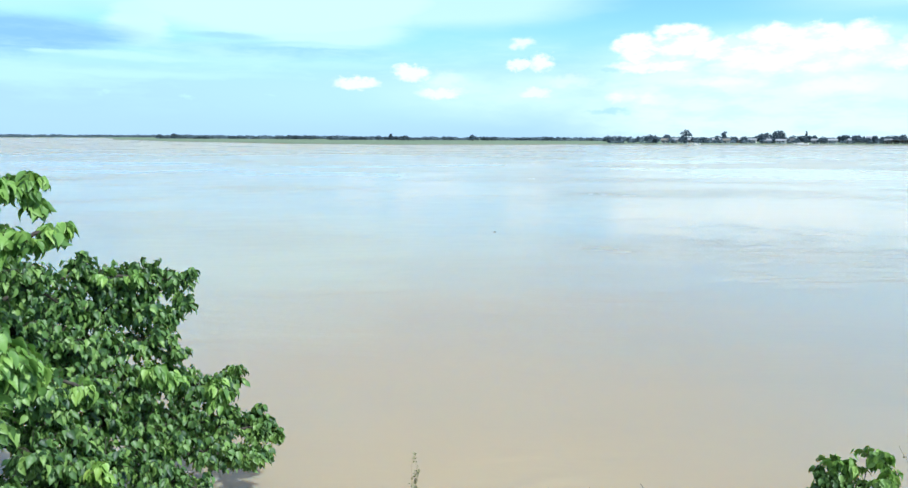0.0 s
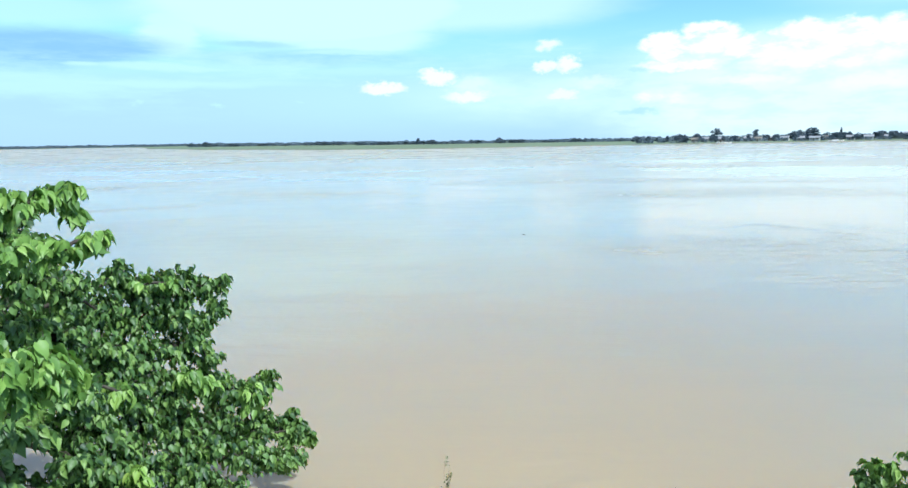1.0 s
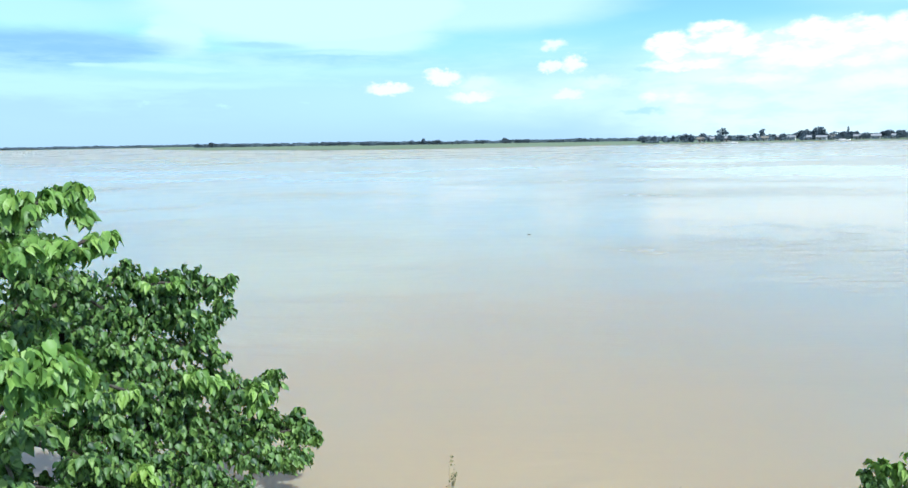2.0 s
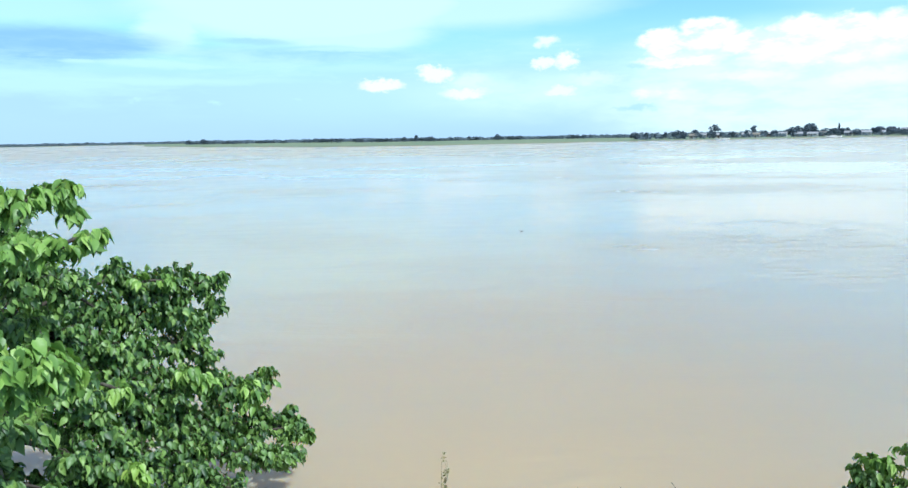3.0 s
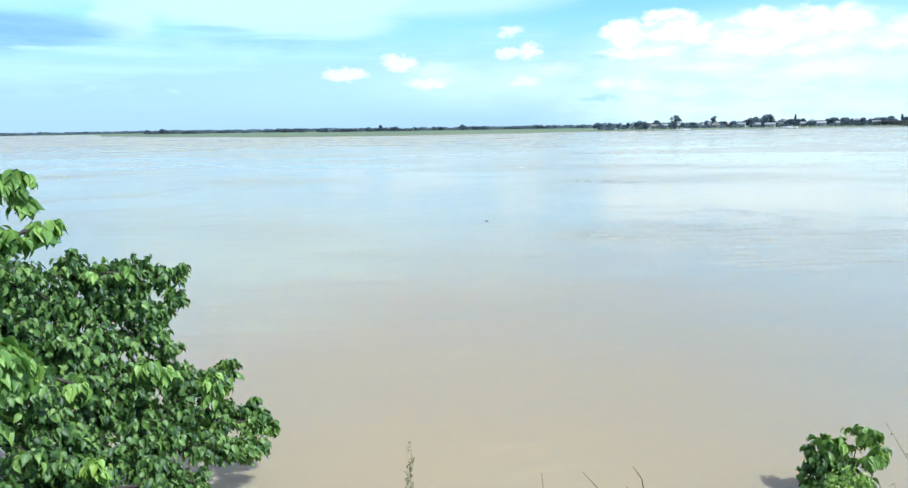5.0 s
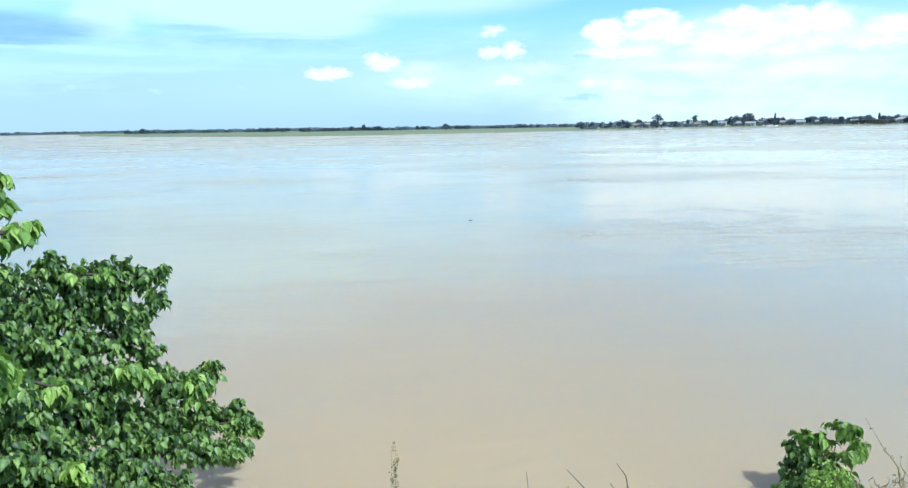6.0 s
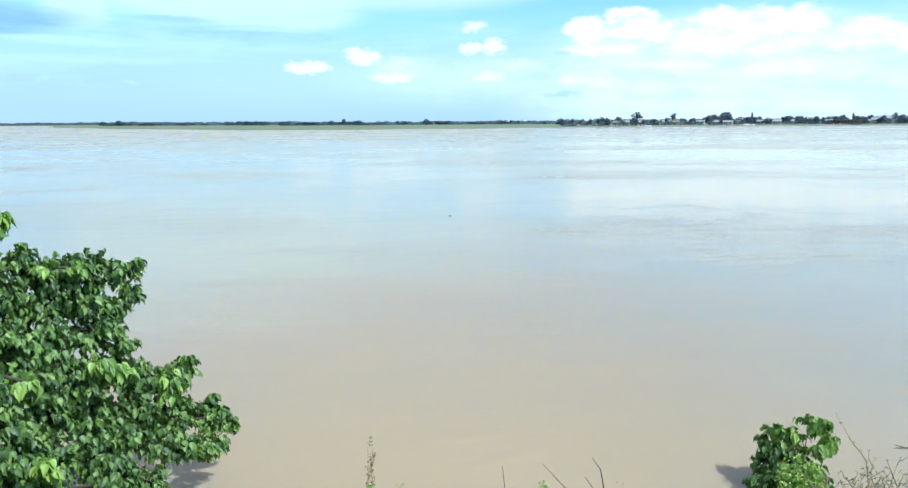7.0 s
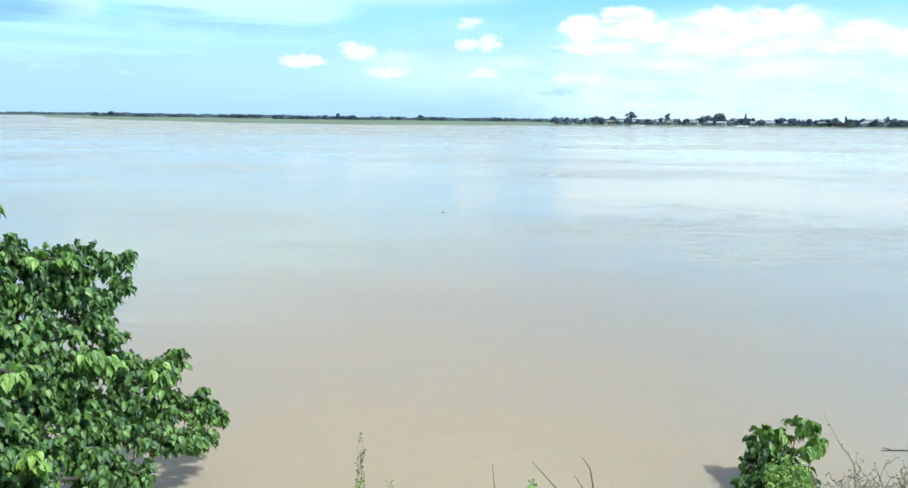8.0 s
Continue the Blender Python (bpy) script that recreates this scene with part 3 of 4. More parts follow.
    for tip in ((-2.78, 8.50, 1.58), (-3.09, 8.09, 2.92), (-2.48, 8.61, 1.04), (-4.01, 7.40, 3.23), (-2.33, 8.72, 0.67)):
        branch([(tip, 0.06)], LEAF, 0.085, 0.4, twig=True)
    branch([((-4.23, 6.06, 1.98), 0.19), ((-4.02, 6.31, 1.64), 0.21), ((-3.89, 6.16, 1.42), 0.22), ((-3.72, 6.17, 1.24), 0.25)], LEAF)
    branch([((-4.16, 5.45, 1.98), 0.13), ((-4.07, 5.48, 1.62), 0.18), ((-3.94, 5.74, 1.43), 0.21)], LEAF, dense=1.4)
    branch([((-3.80, 5.54, 1.38), 0.25), ((-3.98, 5.22, 1.51), 0.24), ((-3.56, 5.83, 1.16), 0.25)], LEAF, dense=1.1)
    # the crown goes on towards the trunk
    branch([((-4.6, 6.4, 3.7), 0.36), ((-4.8, 5.6, 4.2), 0.38), ((-4.4, 5.0, 4.35), 0.3)], LEAF)
    branch([((-4.5, 7.2, 2.3), 0.36), ((-4.4, 7.9, 1.7), 0.36), ((-4.0, 8.3, 1.1), 0.34), ((-3.6, 8.6, 0.8), 0.3)], LEAF)
    # next two limbs hang unseen behind the leaves, added to shade the water
    branch([((-5.0, 7.6, 2.9), 0.40), ((-5.4, 8.2, 2.3), 0.42), ((-4.9, 8.4, 1.8), 0.40), ((-5.7, 8.5, 1.5), 0.40)], LEAF)
    branch([((-6.0, 7.6, 3.0), 0.44), ((-6.3, 8.2, 2.2), 0.42), ((-5.6, 7.4, 3.7), 0.40)], LEAF)
    branch([((-6.1, 6.9, 3.2), 0.42), ((-6.6, 7.2, 2.6), 0.42), ((-6.4, 6.2, 3.8), 0.4), ((-5.6, 6.0, 4.5), 0.42)], LEAF)
    branch([((-4.6, 5.2, 2.6), 0.32), ((-4.8, 4.7, 3.3), 0.34), ((-4.2, 4.6, 3.6), 0.28)], LEAF)
    # a shoot of very young leaves
    branch([((-3.18, 5.85, 1.56), 0.10), ((-3.14, 5.82, 1.48), 0.08)], LIME, 0.1, 1.0, twig=True)


grow_tree()


# ---------------------------------------------------------------- shrub, weeds and brush on the near bank
def grow_shrub():
    shrub = new("shrub")
    shrub.location = (4.55, 7.55, -0.3)
    tagged(shrub, "small leafy green shrub standing in the shallow water", "shrub")
    foot = Vector(shrub.location)
    lift = Matrix.Translation(-foot)
    singles = {FRESH: single_leaf_mesh(FRESH_ONE), LEAF: single_leaf_mesh(LEAF_ONE)}
    for centre, r in SHRUB:
        young = centre[2] > 0.6
        mat, size = (FRESH, 0.118) if young else (LEAF, 0.088)
        wood = Soup()
        c = Vector(centre)
        root = Vector((foot.x * 0.35 + c.x * 0.65, foot.y * 0.35 + c.y * 0.65 + 0.06, -0.3))
        wood.tube(bend(root, c, 0.05, 5), [0.009, 0.008, 0.007, 0.006, 0.005, 0.004], 6)
        poses = spray(c, r, int((30 if young else 40) + (2300 if young else 4200) * r * r), size, wood)
        stem = mesh_object("stem", [lift @ v for v in wood.verts], wood.faces, BARK, True)
        under(stem, shrub)
        for m in poses[:8]:
            leaf = new("leaf", singles[mat])
            leaf.matrix_basis = lift @ m
            leaf.parent = stem
        under(leaves_mesh("foliage", [lift @ m for m in poses[8:]], mat), stem, kind="stuff")


def leaflets(line, count, size, spread):
    """Small leaf poses scattered along a stem."""
    made = []
    for _ in range(count):
        f = random.random() * (len(line) - 1)
        i = min(int(f), len(line) - 2)
        at = line[i].lerp(line[i + 1], f - i) + rand_dir() * spread
        made.append(leaf_pose(at, rand_dir() + Vector((0, 0, -0.2)), rand_dir() + Vector((0, 0, 0.8)), size * random.uniform(0.6, 1.2)))
    return made


def weed(points, thick, label, count=0, size=0.03, spread=0.02, mat=None, group="weeds on the bank", name="weed_stalk"):
    """One tall weed rooted in the bank below its first point."""
    first = Vector(points[0])
    root = Vector((first.x + (first.x - points[1][0]) * 0.6, first.y - 0.12, 0))
    root.z = ground_height(root.x, root.y) - 0.03
    line = [root, root.lerp(first, 0.5) + Vector((0, 0, 0.05))] + [Vector(p) for p in points]
    plant = new(name)
    plant.location = root
    tagged(plant, label, "weed", group)
    lift = Matrix.Translation(-root)
    soup = Soup()
    soup.tube([lift @ p for p in line], [thick * (1 - 0.7 * i / (len(line) - 1)) for i in range(len(line))], 5)
    under(mesh_object("stem", soup.verts, soup.faces, DRY if count else BARK, True), plant)
    if count:
        poses = [lift @ m for m in leaflets(line[1:], count, size, spread)]
        under(leaves_mesh("leaves", poses, mat or LIME), plant, kind="stuff")
    return plant


def grow_brush():
    """Dry branching weeds on the bank, each stem a part of its own."""
    spots = ((3.80, 5.42), (3.95, 5.28), (4.10, 5.36), (4.25, 5.10), (4.40, 5.25), (4.55, 5.08), (4.75, 5.22), (4.98, 5.32))
    for k, (bx, by) in enumerate(spots):
        bz = ground_height(bx, by) - 0.03
        brush = new("dry_brush")
        brush.location = (bx, by, bz)
        tagged(brush, "tangle of brown dry branching stems on the bank", "brush", "dry brush on the bank")
        poses, heads = [], []
        for _ in range(9):
            lean = Vector((random.uniform(-0.4, 0.4), random.uniform(-0.1, 0.3), 0))
            tall = random.uniform(0.28, 0.68) + (0.1 if k in (2, 4) else 0)
            line = bend((random.uniform(-0.12, 0.12), random.uniform(-0.1, 0.1), 0), lean + Vector((0, 0, tall)), 0.05, 5)
            soup = Soup()
            soup.tube(line, [0.008, 0.007, 0.006, 0.005, 0.0035, 0.002], 5)
            heads.append(line[5])
            for j in range(5):
                at = line[2].lerp(line[5], random.random())
                mid = at + Vector((random.uniform(-0.09, 0.09), random.uniform(-0.06, 0.06), random.uniform(0.01, 0.06)))
                end = mid + Vector((random.uniform(-0.05, 0.05), random.uniform(-0.03, 0.03), random.uniform(0.02, 0.08)))
                soup.tube([at, mid, end], [0.004, 0.003, 0.0015], 4)
                heads.append(end)
            under(mesh_object("stem", soup.verts, soup.faces, DRY, True), brush)
            poses += leaflets(line[1:4], 16 if k > 4 else 4, 0.024, 0.05)
        tips = [leaf_pose(h + rand_dir() * 0.012, rand_dir(), rand_dir(), random.uniform(0.012, 0.022)) for h in heads for _ in range(3)]
        under(leaves_mesh("seed_heads", tips, SEED), brush, "small withered brown seed heads", kind="stuff")
        under(leaves_mesh("leaves", poses, LIME if k > 3 else SEED), brush, kind="stuff")


grow_shrub()
weed([(-0.30, 5.49, 1.42), (-0.335, 5.56, 1.56), (-0.31, 5.61, 1.66), (-0.35, 5.70, 1.83)], 0.0055, "tall thin seeding weed with clusters of small brown heads",
     46, 0.022, 0.016, SEED)
for at, count in (((-0.318, 5.62, 1.685), 40), ((-0.335, 5.60, 1.63), 30), ((-0.355, 5.56, 1.55), 26), ((-0.352, 5.69, 1.80), 12)):
    weed([(at[0] - 0.012, at[1] - 0.02, at[2] - 0.07), at], 0.0025, "slender seed stalk beside the tall weed", count, 0.023, 0.022, SEED, "seed stalks", "seed_stalk")
weed([(-0.32, 5.46, 1.36), (-0.33, 5.50, 1.46)], 0.005, "feathery yellow-green weed at the foot of a tall one", 80, 0.026, 0.035)
weed([(-0.06, 5.49, 1.38), (-0.10, 5.52, 1.46)], 0.005, "short feathery grey-green weed", 34, 0.02, 0.025, SEED)
weed([(0.80, 5.44, 1.41), (0.79, 5.54, 1.58)], 0.007, "bare upright dark stalk")
weed([(1.31, 5.36, 1.44), (1.13, 5.49, 1.61)], 0.0095, "bare dark stalk leaning over")
weed([(1.61, 5.29, 1.47), (1.60, 5.37, 1.60), (1.54, 5.43, 1.68)], 0.0095, "bare dark stalk with a bent tip")
weed([(1.54, 5.31, 1.44), (1.47, 5.37, 1.54)], 0.008, "short bare dark stalk")
weed([(1.14, 5.39, 1.41), (1.10, 5.43, 1.49)], 0.005, "short feathery weed with lime leaves", 36, 0.03, 0.035)
weed([(1.75, 5.29, 1.42), (1.80, 5.35, 1.52)], 0.004, "short feathery yellow-green weed", 20, 0.02, 0.04)
weed([(4.12, 5.63, 1.45), (4.05, 5.75, 1.58), (3.97, 5.90, 1.79)], 0.007, "long thin dry stalk with a small seed head", 36, 0.016, 0.014, SEED)
grow_brush()
weed([(4.19, 6.90, 0.40), (4.22, 6.95, 0.60)], 0.006, "bushy lime-green weed at the foot of the shrub", 240, 0.045, 0.13, LIME,
     name="lime_weed", group="lime weeds")
weed([(4.35, 6.89, 0.55), (4.38, 6.94, 0.75)], 0.006, "bushy lime-green weed at the foot of the shrub", 240, 0.05, 0.12, LIME,
     name="lime_weed", group="lime weeds")
weed([(4.35, 6.70, 0.47), (4.38, 6.75, 0.67)], 0.006, "bushy lime-green weed at the foot of the shrub", 240, 0.05, 0.12, LIME,
     name="lime_weed", group="lime weeds")
weed([(4.20, 6.75, 0.38), (4.23, 6.80, 0.58)], 0.006, "bushy lime-green weed at the foot of the shrub", 240, 0.045, 0.13, LIME,
     name="lime_weed", group="lime weeds")
weed([(4.29, 7.01, 0.49), (4.32, 7.06, 0.69)], 0.006, "bushy lime-green weed at the foot of the shrub", 240, 0.045, 0.13, LIME,
     name="lime_weed", group="lime weeds")


def drifting_twig():
    soup = Soup()
    soup.tube([(-0.08, 0, 0.0), (0, 0.02, 0.02), (0.08, 0.0, 0.008)], [0.012, 0.017, 0.008], 6)
    ob = mesh_object("driftwood", soup.verts, soup.faces, BARK, True)
    ob.location = (1.98, 33.4, 0.0)
    tagged(ob, "small dark piece of driftwood floating on the river", "driftwood")


drifting_twig()


def drifting_branch():
    """A dead branch with its side twigs, afloat beyond the brush."""
    soup = Soup()
    soup.tube(bend((-0.12, 0.03, 0.01), (0.75, -0.12, 0.015), 0.02, 6), [0.004, 0.008, 0.010, 0.011, 0.011, 0.010, 0.007], 7)
    soup.tube([(0.02, 0.02, 0.02), (-0.04, 0.05, 0.03), (-0.09, 0.07, 0.035)], [0.007, 0.005, 0.002], 5)
    soup.tube([(0.3, -0.03, 0.03), (0.38, 0.1, 0.05), (0.52, 0.16, 0.04)], [0.014, 0.01, 0.005], 5)
    ob = mesh_object("floating_branch", soup.verts, soup.faces, BARK, True)
    ob.location = (6.80, 8.60, -0.010)
    tagged(ob, "dark dead branch floating in the shallows by the bank", "branch")


drifting_branch()


# ---------------------------------------------------------------- the opposite bank
def bearing(az, r, dz=0.0):
    x, y = r * math.sin(radians(az)), r * math.cos(radians(az))
    return Vector((x, y, ground_height(x, y) + dz))


def clump_mesh(name, blobs, count, size):
    """A crown of many small leafy tufts inside a set of uneven blobs."""
    soup = Soup()
    for _ in range(count):
        c, r = random.choice(blobs)
        d = rand_dir()
        at = Vector(c) + Vector((d.x * r[0], d.y * r[0], d.z * r[1])) * random.uniform(0.55, 1.05)
        s = size * random.uniform(0.6, 1.4)
        a, b = rand_dir() * s, rand_dir() * s
        soup.add([at - a, at + b, at + a * 1.1, at - b * 0.9, at + a.cross(b).normalized() * s * 0.7],
                 [(0, 1, 4), (1, 2, 4), (2, 3, 4), (3, 0, 4)])
    return mesh_object(name, soup.verts, soup.faces, HAZY_LEAF)


def tree_kind(name, label, blobs, fork, count, size, seed):
    """A tree one unit high and about one wide."""
    random.seed(seed)
    tree = new(name)
    tagged(tree, label, "tree", "trees on the opposite bank")
    wood = Soup()
    wood.tube([(0, 0, -0.03), (0.01, 0, fork * 0.5), (0.0, 0.01, fork)], [0.035, 0.026, 0.022], 6)
    for c, r in blobs:
        wood.tube(bend((0, 0.01, fork * 0.95), c, 0.03, 3), [0.018, 0.013, 0.009, 0.004], 4)
    under(mesh_object("trunk", wood.verts, wood.faces, BARK), tree)
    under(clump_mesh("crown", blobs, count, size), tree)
    return tree


def plant_far_trees():
    broad = tree_kind("tree", "broad dark green tree on the opposite bank",
                      [((-0.25, 0, 0.5), (0.24, 0.22)), ((0.2, 0.05, 0.55), (0.28, 0.24)), ((0.0, -0.05, 0.76), (0.26, 0.2)),
                       ((0.33, -0.05, 0.38), (0.17, 0.16)), ((-0.36, 0.05, 0.34), (0.15, 0.14))], 0.3, 520, 0.055, 3)
    round_ = tree_kind("tree", "rounded bushy tree on the opposite bank",
                       [((-0.18, 0, 0.4), (0.28, 0.3)), ((0.2, 0, 0.45), (0.26, 0.3)), ((0.03, 0, 0.7), (0.27, 0.26))], 0.2, 420, 0.06, 4)
    tall = tree_kind("tree", "tall open tree with a bare trunk and ragged crown",
                     [((-0.26, 0, 0.6), (0.2, 0.11)), ((0.26, 0, 0.74), (0.22, 0.12)), ((0.06, 0.1, 0.88), (0.2, 0.1)),
                      ((0.3, 0.05, 0.52), (0.14, 0.08)), ((-0.12, -0.1, 0.78), (0.18, 0.1)), ((0.0, 0, 0.6), (0.14, 0.08))], 0.5, 300, 0.05, 5)
    slim = tree_kind("tree", "slim upright tree on the opposite bank",
                     [((0, 0, 0.45), (0.3, 0.2)), ((0.05, 0, 0.65), (0.32, 0.2)), ((0.1, 0, 0.85), (0.22, 0.16))], 0.2, 220, 0.07, 6)
    random.seed(11)
    used = set()

    def plant(kind, az, r, h, w):
        m = Matrix.Translation(bearing(az, r)) @ pose(0, 0, 0, 0, 0, random.uniform(0, 360)) @ Matrix.Diagonal((w, w, h, 1))
        if kind not in used:
            used.add(kind)
            kind.matrix_basis = m
        else:
            copy_thing(kind, Matrix.Identity(4)).matrix_basis = m

    for az, r, h, w in ((12.3, 542, 5.6, 7.9), (13.2, 547, 5.2, 5.3), (14.6, 555, 5.3, 4.4), (15.5, 559, 6.6, 8.0), (15.9, 562, 6.2, 3.6),
                        (16.8, 567, 6.7, 9.9), (17.8, 572, 4.1, 6.3), (19.3, 581, 4.6, 5.5), (20.5, 588, 3.8, 4.6), (21.5, 593, 4.7, 6.4),
                        (22.2, 597, 5.2, 5.5), (23.5, 605, 7.6, 13), (24.6, 609, 10.2, 17), (23.9, 612, 8.4, 9), (25.6, 616, 4.9, 8.3)):
        plant(broad if w > 5.4 else round_, az, r, h, w)
    for az, r, h, w in ((26.2, 620, 4.5, 5.5), (27.0, 624, 6.7, 6.5), (27.7, 628, 4.1, 6.5), (28.7, 634, 5.9, 7.4), (29.7, 639, 4.2, 5.5),
                        (30.1, 641, 6.0, 3.7), (30.7, 645, 6.4, 4.6), (31.4, 649, 5.1, 7.3), (32.4, 654, 7.4, 10.1), (33.6, 660, 6.2, 9),
                        (34.9, 664, 7.0, 7), (36.0, 668, 5.6, 9), (37.2, 675, 6.4, 8), (-5.1, 680, 6.8, 5.6), (1.5, 680, 6.0, 9.0)):
        plant(round_ if w < 7 else broad, az, r, h, w)
    for az, r, h, w in ((18.2, 575, 10.3, 10.5), (20.9, 590, 9.1, 8.0), (35.6, 660, 8.8, 6)):
        plant(tall, az, r, h, w)
    for az, r, h, w in ((26.5, 621, 9.4, 3.0), (33.1, 655, 8.4, 3.4)):
        plant(slim, az, r, h, w)
    # the broken hedgerow of trees along the meadow: runs of wide low crowns, gaps and single trees
    az = -22.6
    while az < 12.0:
        base_r = 700 + random.uniform(-25, 40) + max(0, -12 - az) * 28
        tall_run = random.uniform(2.8, 4.9)
        for _ in range(random.choice((1, 2, 3, 4, 6))):
            r = base_r + random.uniform(-12, 12)
            h = tall_run * random.uniform(0.8, 1.15) * r / 700
            plant(random.choice((broad, round_, broad)), az, r, h, h * random.uniform(1.1, 2.4))
            az += random.uniform(0.22, 0.55)
        az += random.choice((0.1, 0.3, 0.7, 1.4))
    # a second row among and behind the village houses
    az = 12.4
    while az < 37.5:
        r = far_shore(az) + random.choice((16, 22, 34, 48)) + random.uniform(-3, 6)
        h = random.uniform(3.2, 5.4) * (1.0 if az < 26 else 1.3)
        plant(random.choice((broad, round_, slim, round_)), az, r, h, h * random.uniform(0.8, 1.7))
        az += random.uniform(0.3, 0.9) if az < 26 else random.uniform(0.2, 0.6)


def far_woods():
    """Low continuous woods on the skyline, too far off to tell trees apart."""
    soup = Soup()
    for lo, hi, count, near, high in ((-42, -18, 11000, 2420, 9), (-22.8, -8, 4200, 1150, 6.5), (-10, 13, 6500, 780, 4.6), (12, 44, 8000, 690, 5.8), (12.4, 44, 4200, 0, 3.4)):
        for _ in range(count):
            az = random.uniform(lo, hi)
            r = near * random.uniform(1.0, 1.08) + (max(0.0, az - 24) * 8 if lo == 12 else 0)
            if not near:
                r = far_shore(az) + random.uniform(12, 50)
                if noise.noise(Vector((az * 2.3, 7, 0))) < -0.12:
                    continue
            hump = 0.72 + 0.3 * noise.noise(Vector((az * 3.1, near, 0))) + 0.35 * noise.noise(Vector((az * 0.8, near, 5)))
            at = bearing(az, r, 0) + Vector((0, 0, high * hump * random.random()))
            s = max(near, 620) * 0.0014 * random.uniform(0.6, 1.3)
            a, b = rand_dir() * s, rand_dir() * s
            a.z *= 0.5
            b.z *= 0.5
            soup.add([at - a, at + b, at + a, at - b, at + Vector((0, 0, s * 0.5))], [(0, 1, 4), (1, 2, 4), (2, 3, 4), (3, 0, 4)])
    ob = mesh_object("far_woods", soup.verts, soup.faces, HAZY_LEAF)
    tagged(ob, "dark belt of distant scrub and trees along the skyline", "woods", kind="stuff")


def house(az, r, turn, size, wall, roof, label):
    w, d, h = size
    ob = new("house")
    tagged(ob, label, "house", "houses of the riverside village")
    bm = bmesh.new()
    box(bm, (w, d, h), (0, 0, h / 2 - 0.15), bevel=0.03)
    part("wall", bm, wall, ob)
    bm = bmesh.new()
    rise = h * 0.45
    ends = [[bm.verts.new((sx * (w / 2 + 0.35), y, z)) for y, z in
             ((-d / 2 - 0.4, h - 0.25), (0, h + rise), (d / 2 + 0.4, h - 0.25), (d / 2 + 0.4, h - 0.4), (0, h + rise - 0.15), (-d / 2 - 0.4, h - 0.4))]
            for sx in (-1, 1)]
    for i in range(6):
        j = (i + 1) % 6
        bm.faces.new((ends[0][i], ends[0][j], ends[1][j], ends[1][i]))
    bm.faces.new(ends[0][::-1])
    bm.faces.new(ends[1])
    part("roof", bm, roof, ob)
    bm = bmesh.new()
    box(bm, (0.9, 0.12, 1.9), (-w * 0.1, -d / 2 - 0.03, 0.85), bevel=0.02)
    part("door", bm, TIMBER, ob)
    for x in (-w * 0.33, w * 0.25):
        bm = bmesh.new()
        box(bm, (0.9, 0.1, 0.9), (x, -d / 2 - 0.02, 1.45), bevel=0.02)
        window = part("window", bm, TIMBER, ob)
        bm = bmesh.new()
        box(bm, (0.72, 0.04, 0.72), (x, -d / 2 - 0.08, 1.45))
        part("pane", bm, DARK_GLASS, window)
    ob.matrix_basis = Matrix.Translation(bearing(az, r)) @ pose(0, 0, 0, 0, 0, -az + turn)


def boat(az, r, turn, length, label):
    ob = new("boat")
    tagged(ob, label, "boat", "boats at the opposite bank")
    soup, steps = Soup(), 12
    beam, deep = length * 0.11, length * 0.07
    rows = []
    for i in range(steps + 1):
        f = i / steps * 2 - 1
        half = beam * (1 - abs(f) ** 2.6) + 0.04
        keel = -0.15 + 0.75 * deep * abs(f) ** 3
        top = deep + deep * 0.9 * abs(f) ** 2.5
        rows.append([(f * length / 2, -half, top), (f * length / 2, -half * 0.7, keel + 0.1), (f * length / 2, 0, keel),
                     (f * length / 2, half * 0.7, keel + 0.1), (f * length / 2, half, top),
                     (f * length / 2, half * 0.85, top - 0.02), (f * length / 2, 0, max(keel + 0.12, 0.05)), (f * length / 2, -half * 0.85, top - 0.02)])
    verts = [v for row in rows for v in row]
    faces = [(i * 8 + k, i * 8 + (k + 1) % 8, (i + 1) * 8 + (k + 1) % 8, (i + 1) * 8 + k) for i in range(steps) for k in range(8)]
    faces += [tuple(range(8))[::-1], tuple(steps * 8 + k for k in range(8))]
    under(mesh_object("hull", verts, faces, WHITE_PAINT, True), ob)
    bm = bmesh.new()
    box(bm, (length * 0.42, beam * 1.5, deep * 1.6), (-length * 0.05, 0, deep * 1.6), bevel=0.08)
    under(part("cabin", bm, WHITE_PAINT, None), ob)
    x, y = r * math.sin(radians(az)), r * math.cos(radians(az))
    ob.matrix_basis = pose(x, y, 0, 0, 0, -az + turn)


def open_shed():
    """Long open shed on posts at the water's edge."""
    ob = new("open_shed")
    tagged(ob, "long low open shed on timber posts beside the river", "shed")
    bm = bmesh.new()
    box(bm, (24, 6, 0.3), (0, 0, 3.1), bevel=0.05)
    part("roof", bm, TIN, ob)
    bm = bmesh.new()
    box(bm, (24, 0.3, 2.0), (0, 2.6, 1.9), bevel=0.03)
    part("back_wall", bm, MUD_WALL, ob)
    for k in range(11):
        bm = bmesh.new()
        box(bm, (0.4, 0.4, 3.4), (-11.4 + 2.28 * k, -2.6, 1.3), bevel=0.03)
        part("post", bm, TIMBER, ob)
    ob.matrix_basis = Matrix.Translation(bearing(32.6, 634)) @ pose(0, 0, 0, 0, 0, -30)


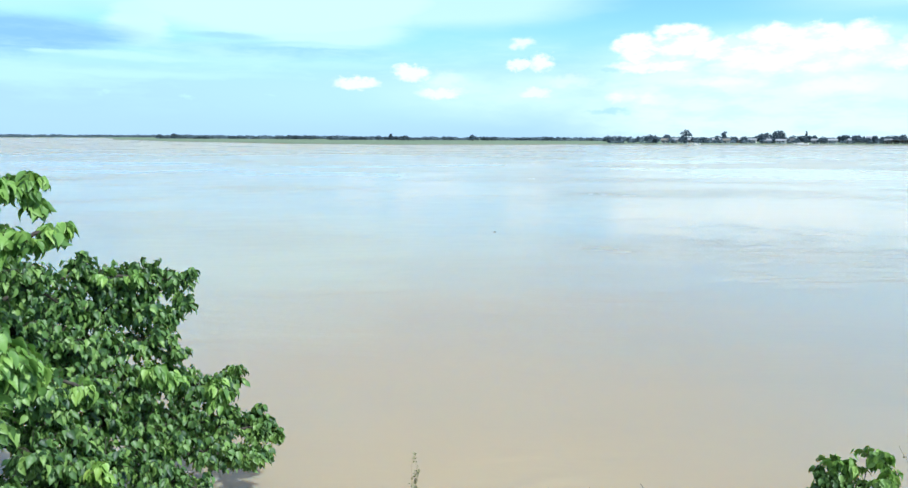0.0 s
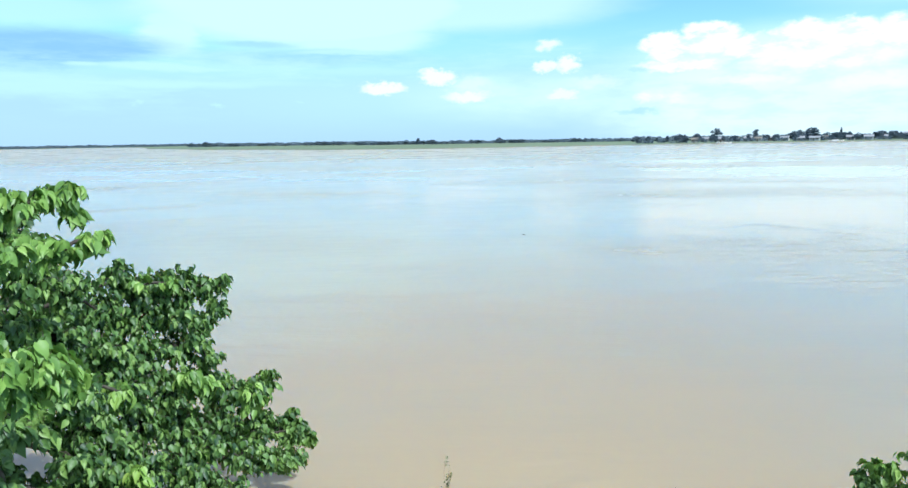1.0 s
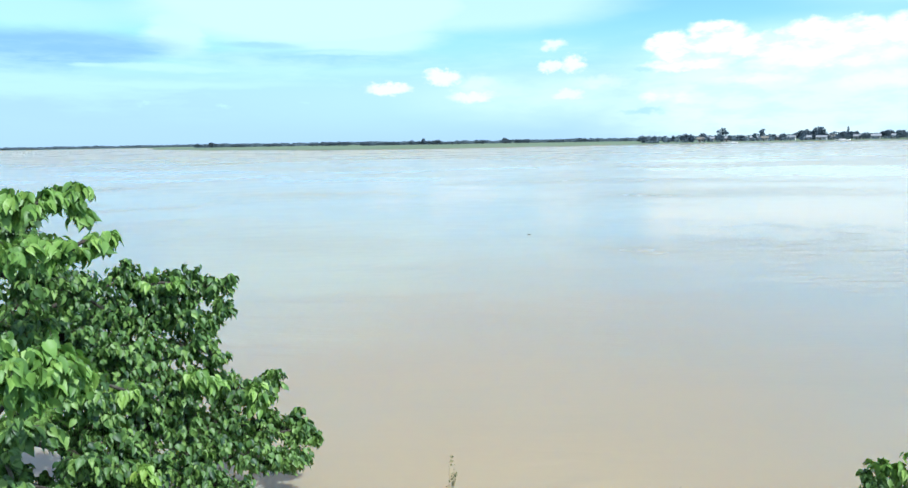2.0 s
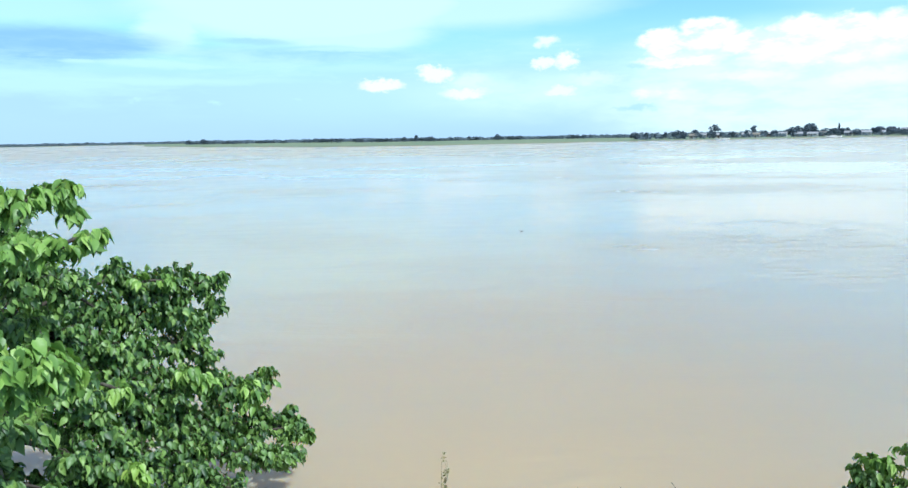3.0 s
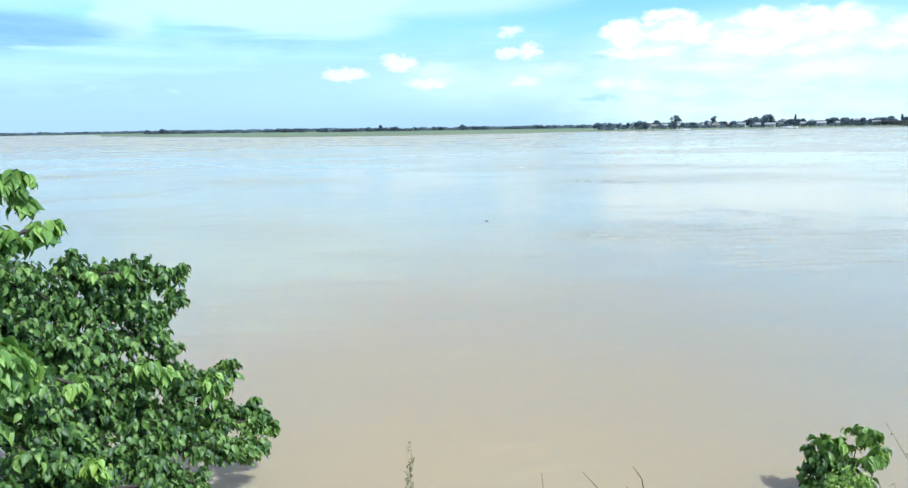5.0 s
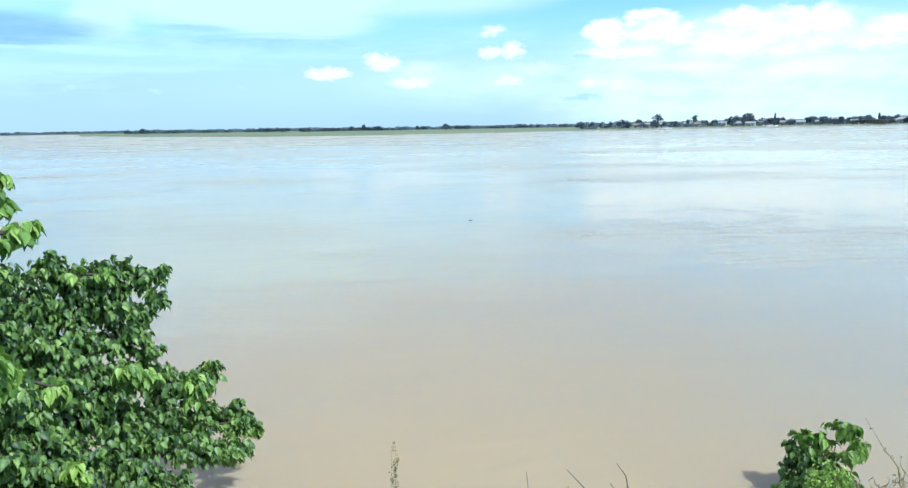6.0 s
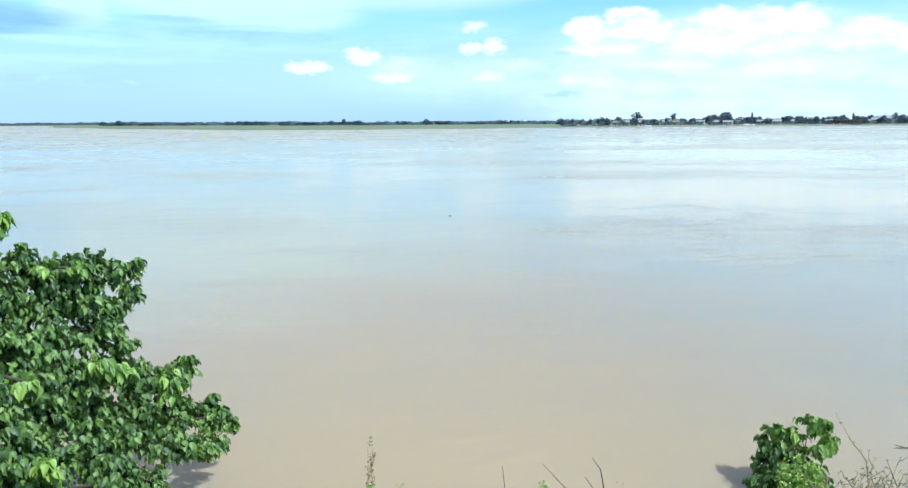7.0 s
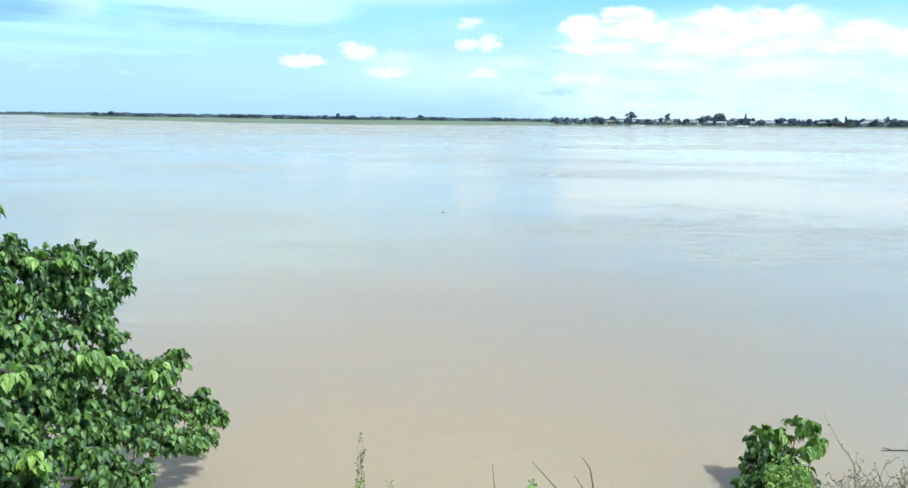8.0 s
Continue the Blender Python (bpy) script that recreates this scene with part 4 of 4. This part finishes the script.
plant_far_trees()
far_woods()
house(18.5, 560, 6, (4.9, 3.8, 2.7), LIMEWASH, TIN, "small limewashed house with a tin roof")
house(19.6, 572, -10, (4.2, 3.4, 2.4), MUD_WALL, THATCH, "small mud house with a thatched roof")
house(20.35, 596, 12, (5.6, 3.8, 2.6), MUD_WALL, TIN, "mud-walled house with a grey tin roof")
house(21.1, 577, -4, (4.9, 3.4, 2.5), LIMEWASH, THATCH, "limewashed house under dark thatch")
house(21.85, 604, 8, (6.3, 4.2, 2.7), MUD_WALL, TIN, "long mud-walled house with a tin roof")
house(22.9, 590, -8, (5.6, 3.8, 2.6), LIMEWASH, TIN, "limewashed house with a grey tin roof")
house(23.9, 592, 5, (5.6, 4.2, 2.5), MUD_WALL, TIN, "mud-walled house beneath a broad tree")
house(28.2, 618, 5, (6.3, 4.2, 2.7), LIMEWASH, TIN, "limewashed house with a tin roof among trees")
house(34.6, 668, 5, (9.8, 6.0, 3.4), LIMEWASH, TIN, "large pale building with a tin roof")
house(37.4, 684, -6, (8.4, 5.1, 3.8), LIMEWASH, TIN, "large pale riverside building")
house(16.6, 545, 4, (4.6, 3.6, 2.5), LIMEWASH, THATCH, "small limewashed hut with a thatched roof")
house(17.35, 572, -6, (5.2, 3.6, 2.6), LIMEWASH, TIN, "small pale house with a bright tin roof")
house(24.85, 588, -5, (7.0, 4.0, 2.4), LIMEWASH, TIN, "low limewashed house with a bright tin roof")
house(25.5, 612, 9, (4.6, 3.6, 2.4), LIMEWASH, THATCH, "small limewashed hut with a thatched roof")
house(27.1, 606, -7, (5.0, 3.6, 2.6), LIMEWASH, TIN, "small pale house with a bright tin roof")
house(29.15, 640, 6, (4.8, 3.6, 2.6), LIMEWASH, TIN, "small pale house with a bright tin roof")
house(30.6, 652, 3, (7.5, 5.0, 3.9), LIMEWASH, TIN, "large whitewashed building above the trees")
house(31.6, 634, -9, (5.0, 3.8, 2.6), MUD_WALL, TIN, "mud-walled house with a bright tin roof")
house(33.9, 660, 7, (5.4, 3.8, 2.6), LIMEWASH, TIN, "small pale house with a bright tin roof")
house(35.4, 690, 2, (24.0, 8.0, 4.4), LIMEWASH, TIN, "long whitewashed hall with a tin roof")
boat(18.95, 537, 10, 6.0, "small white boat moored at the opposite bank")
boat(18.35, 534, -15, 4.5, "little white boat moored at the opposite bank")
boat(26.2, 570, 4, 10.0, "long white boat with a cabin at the opposite bank")
open_shed()
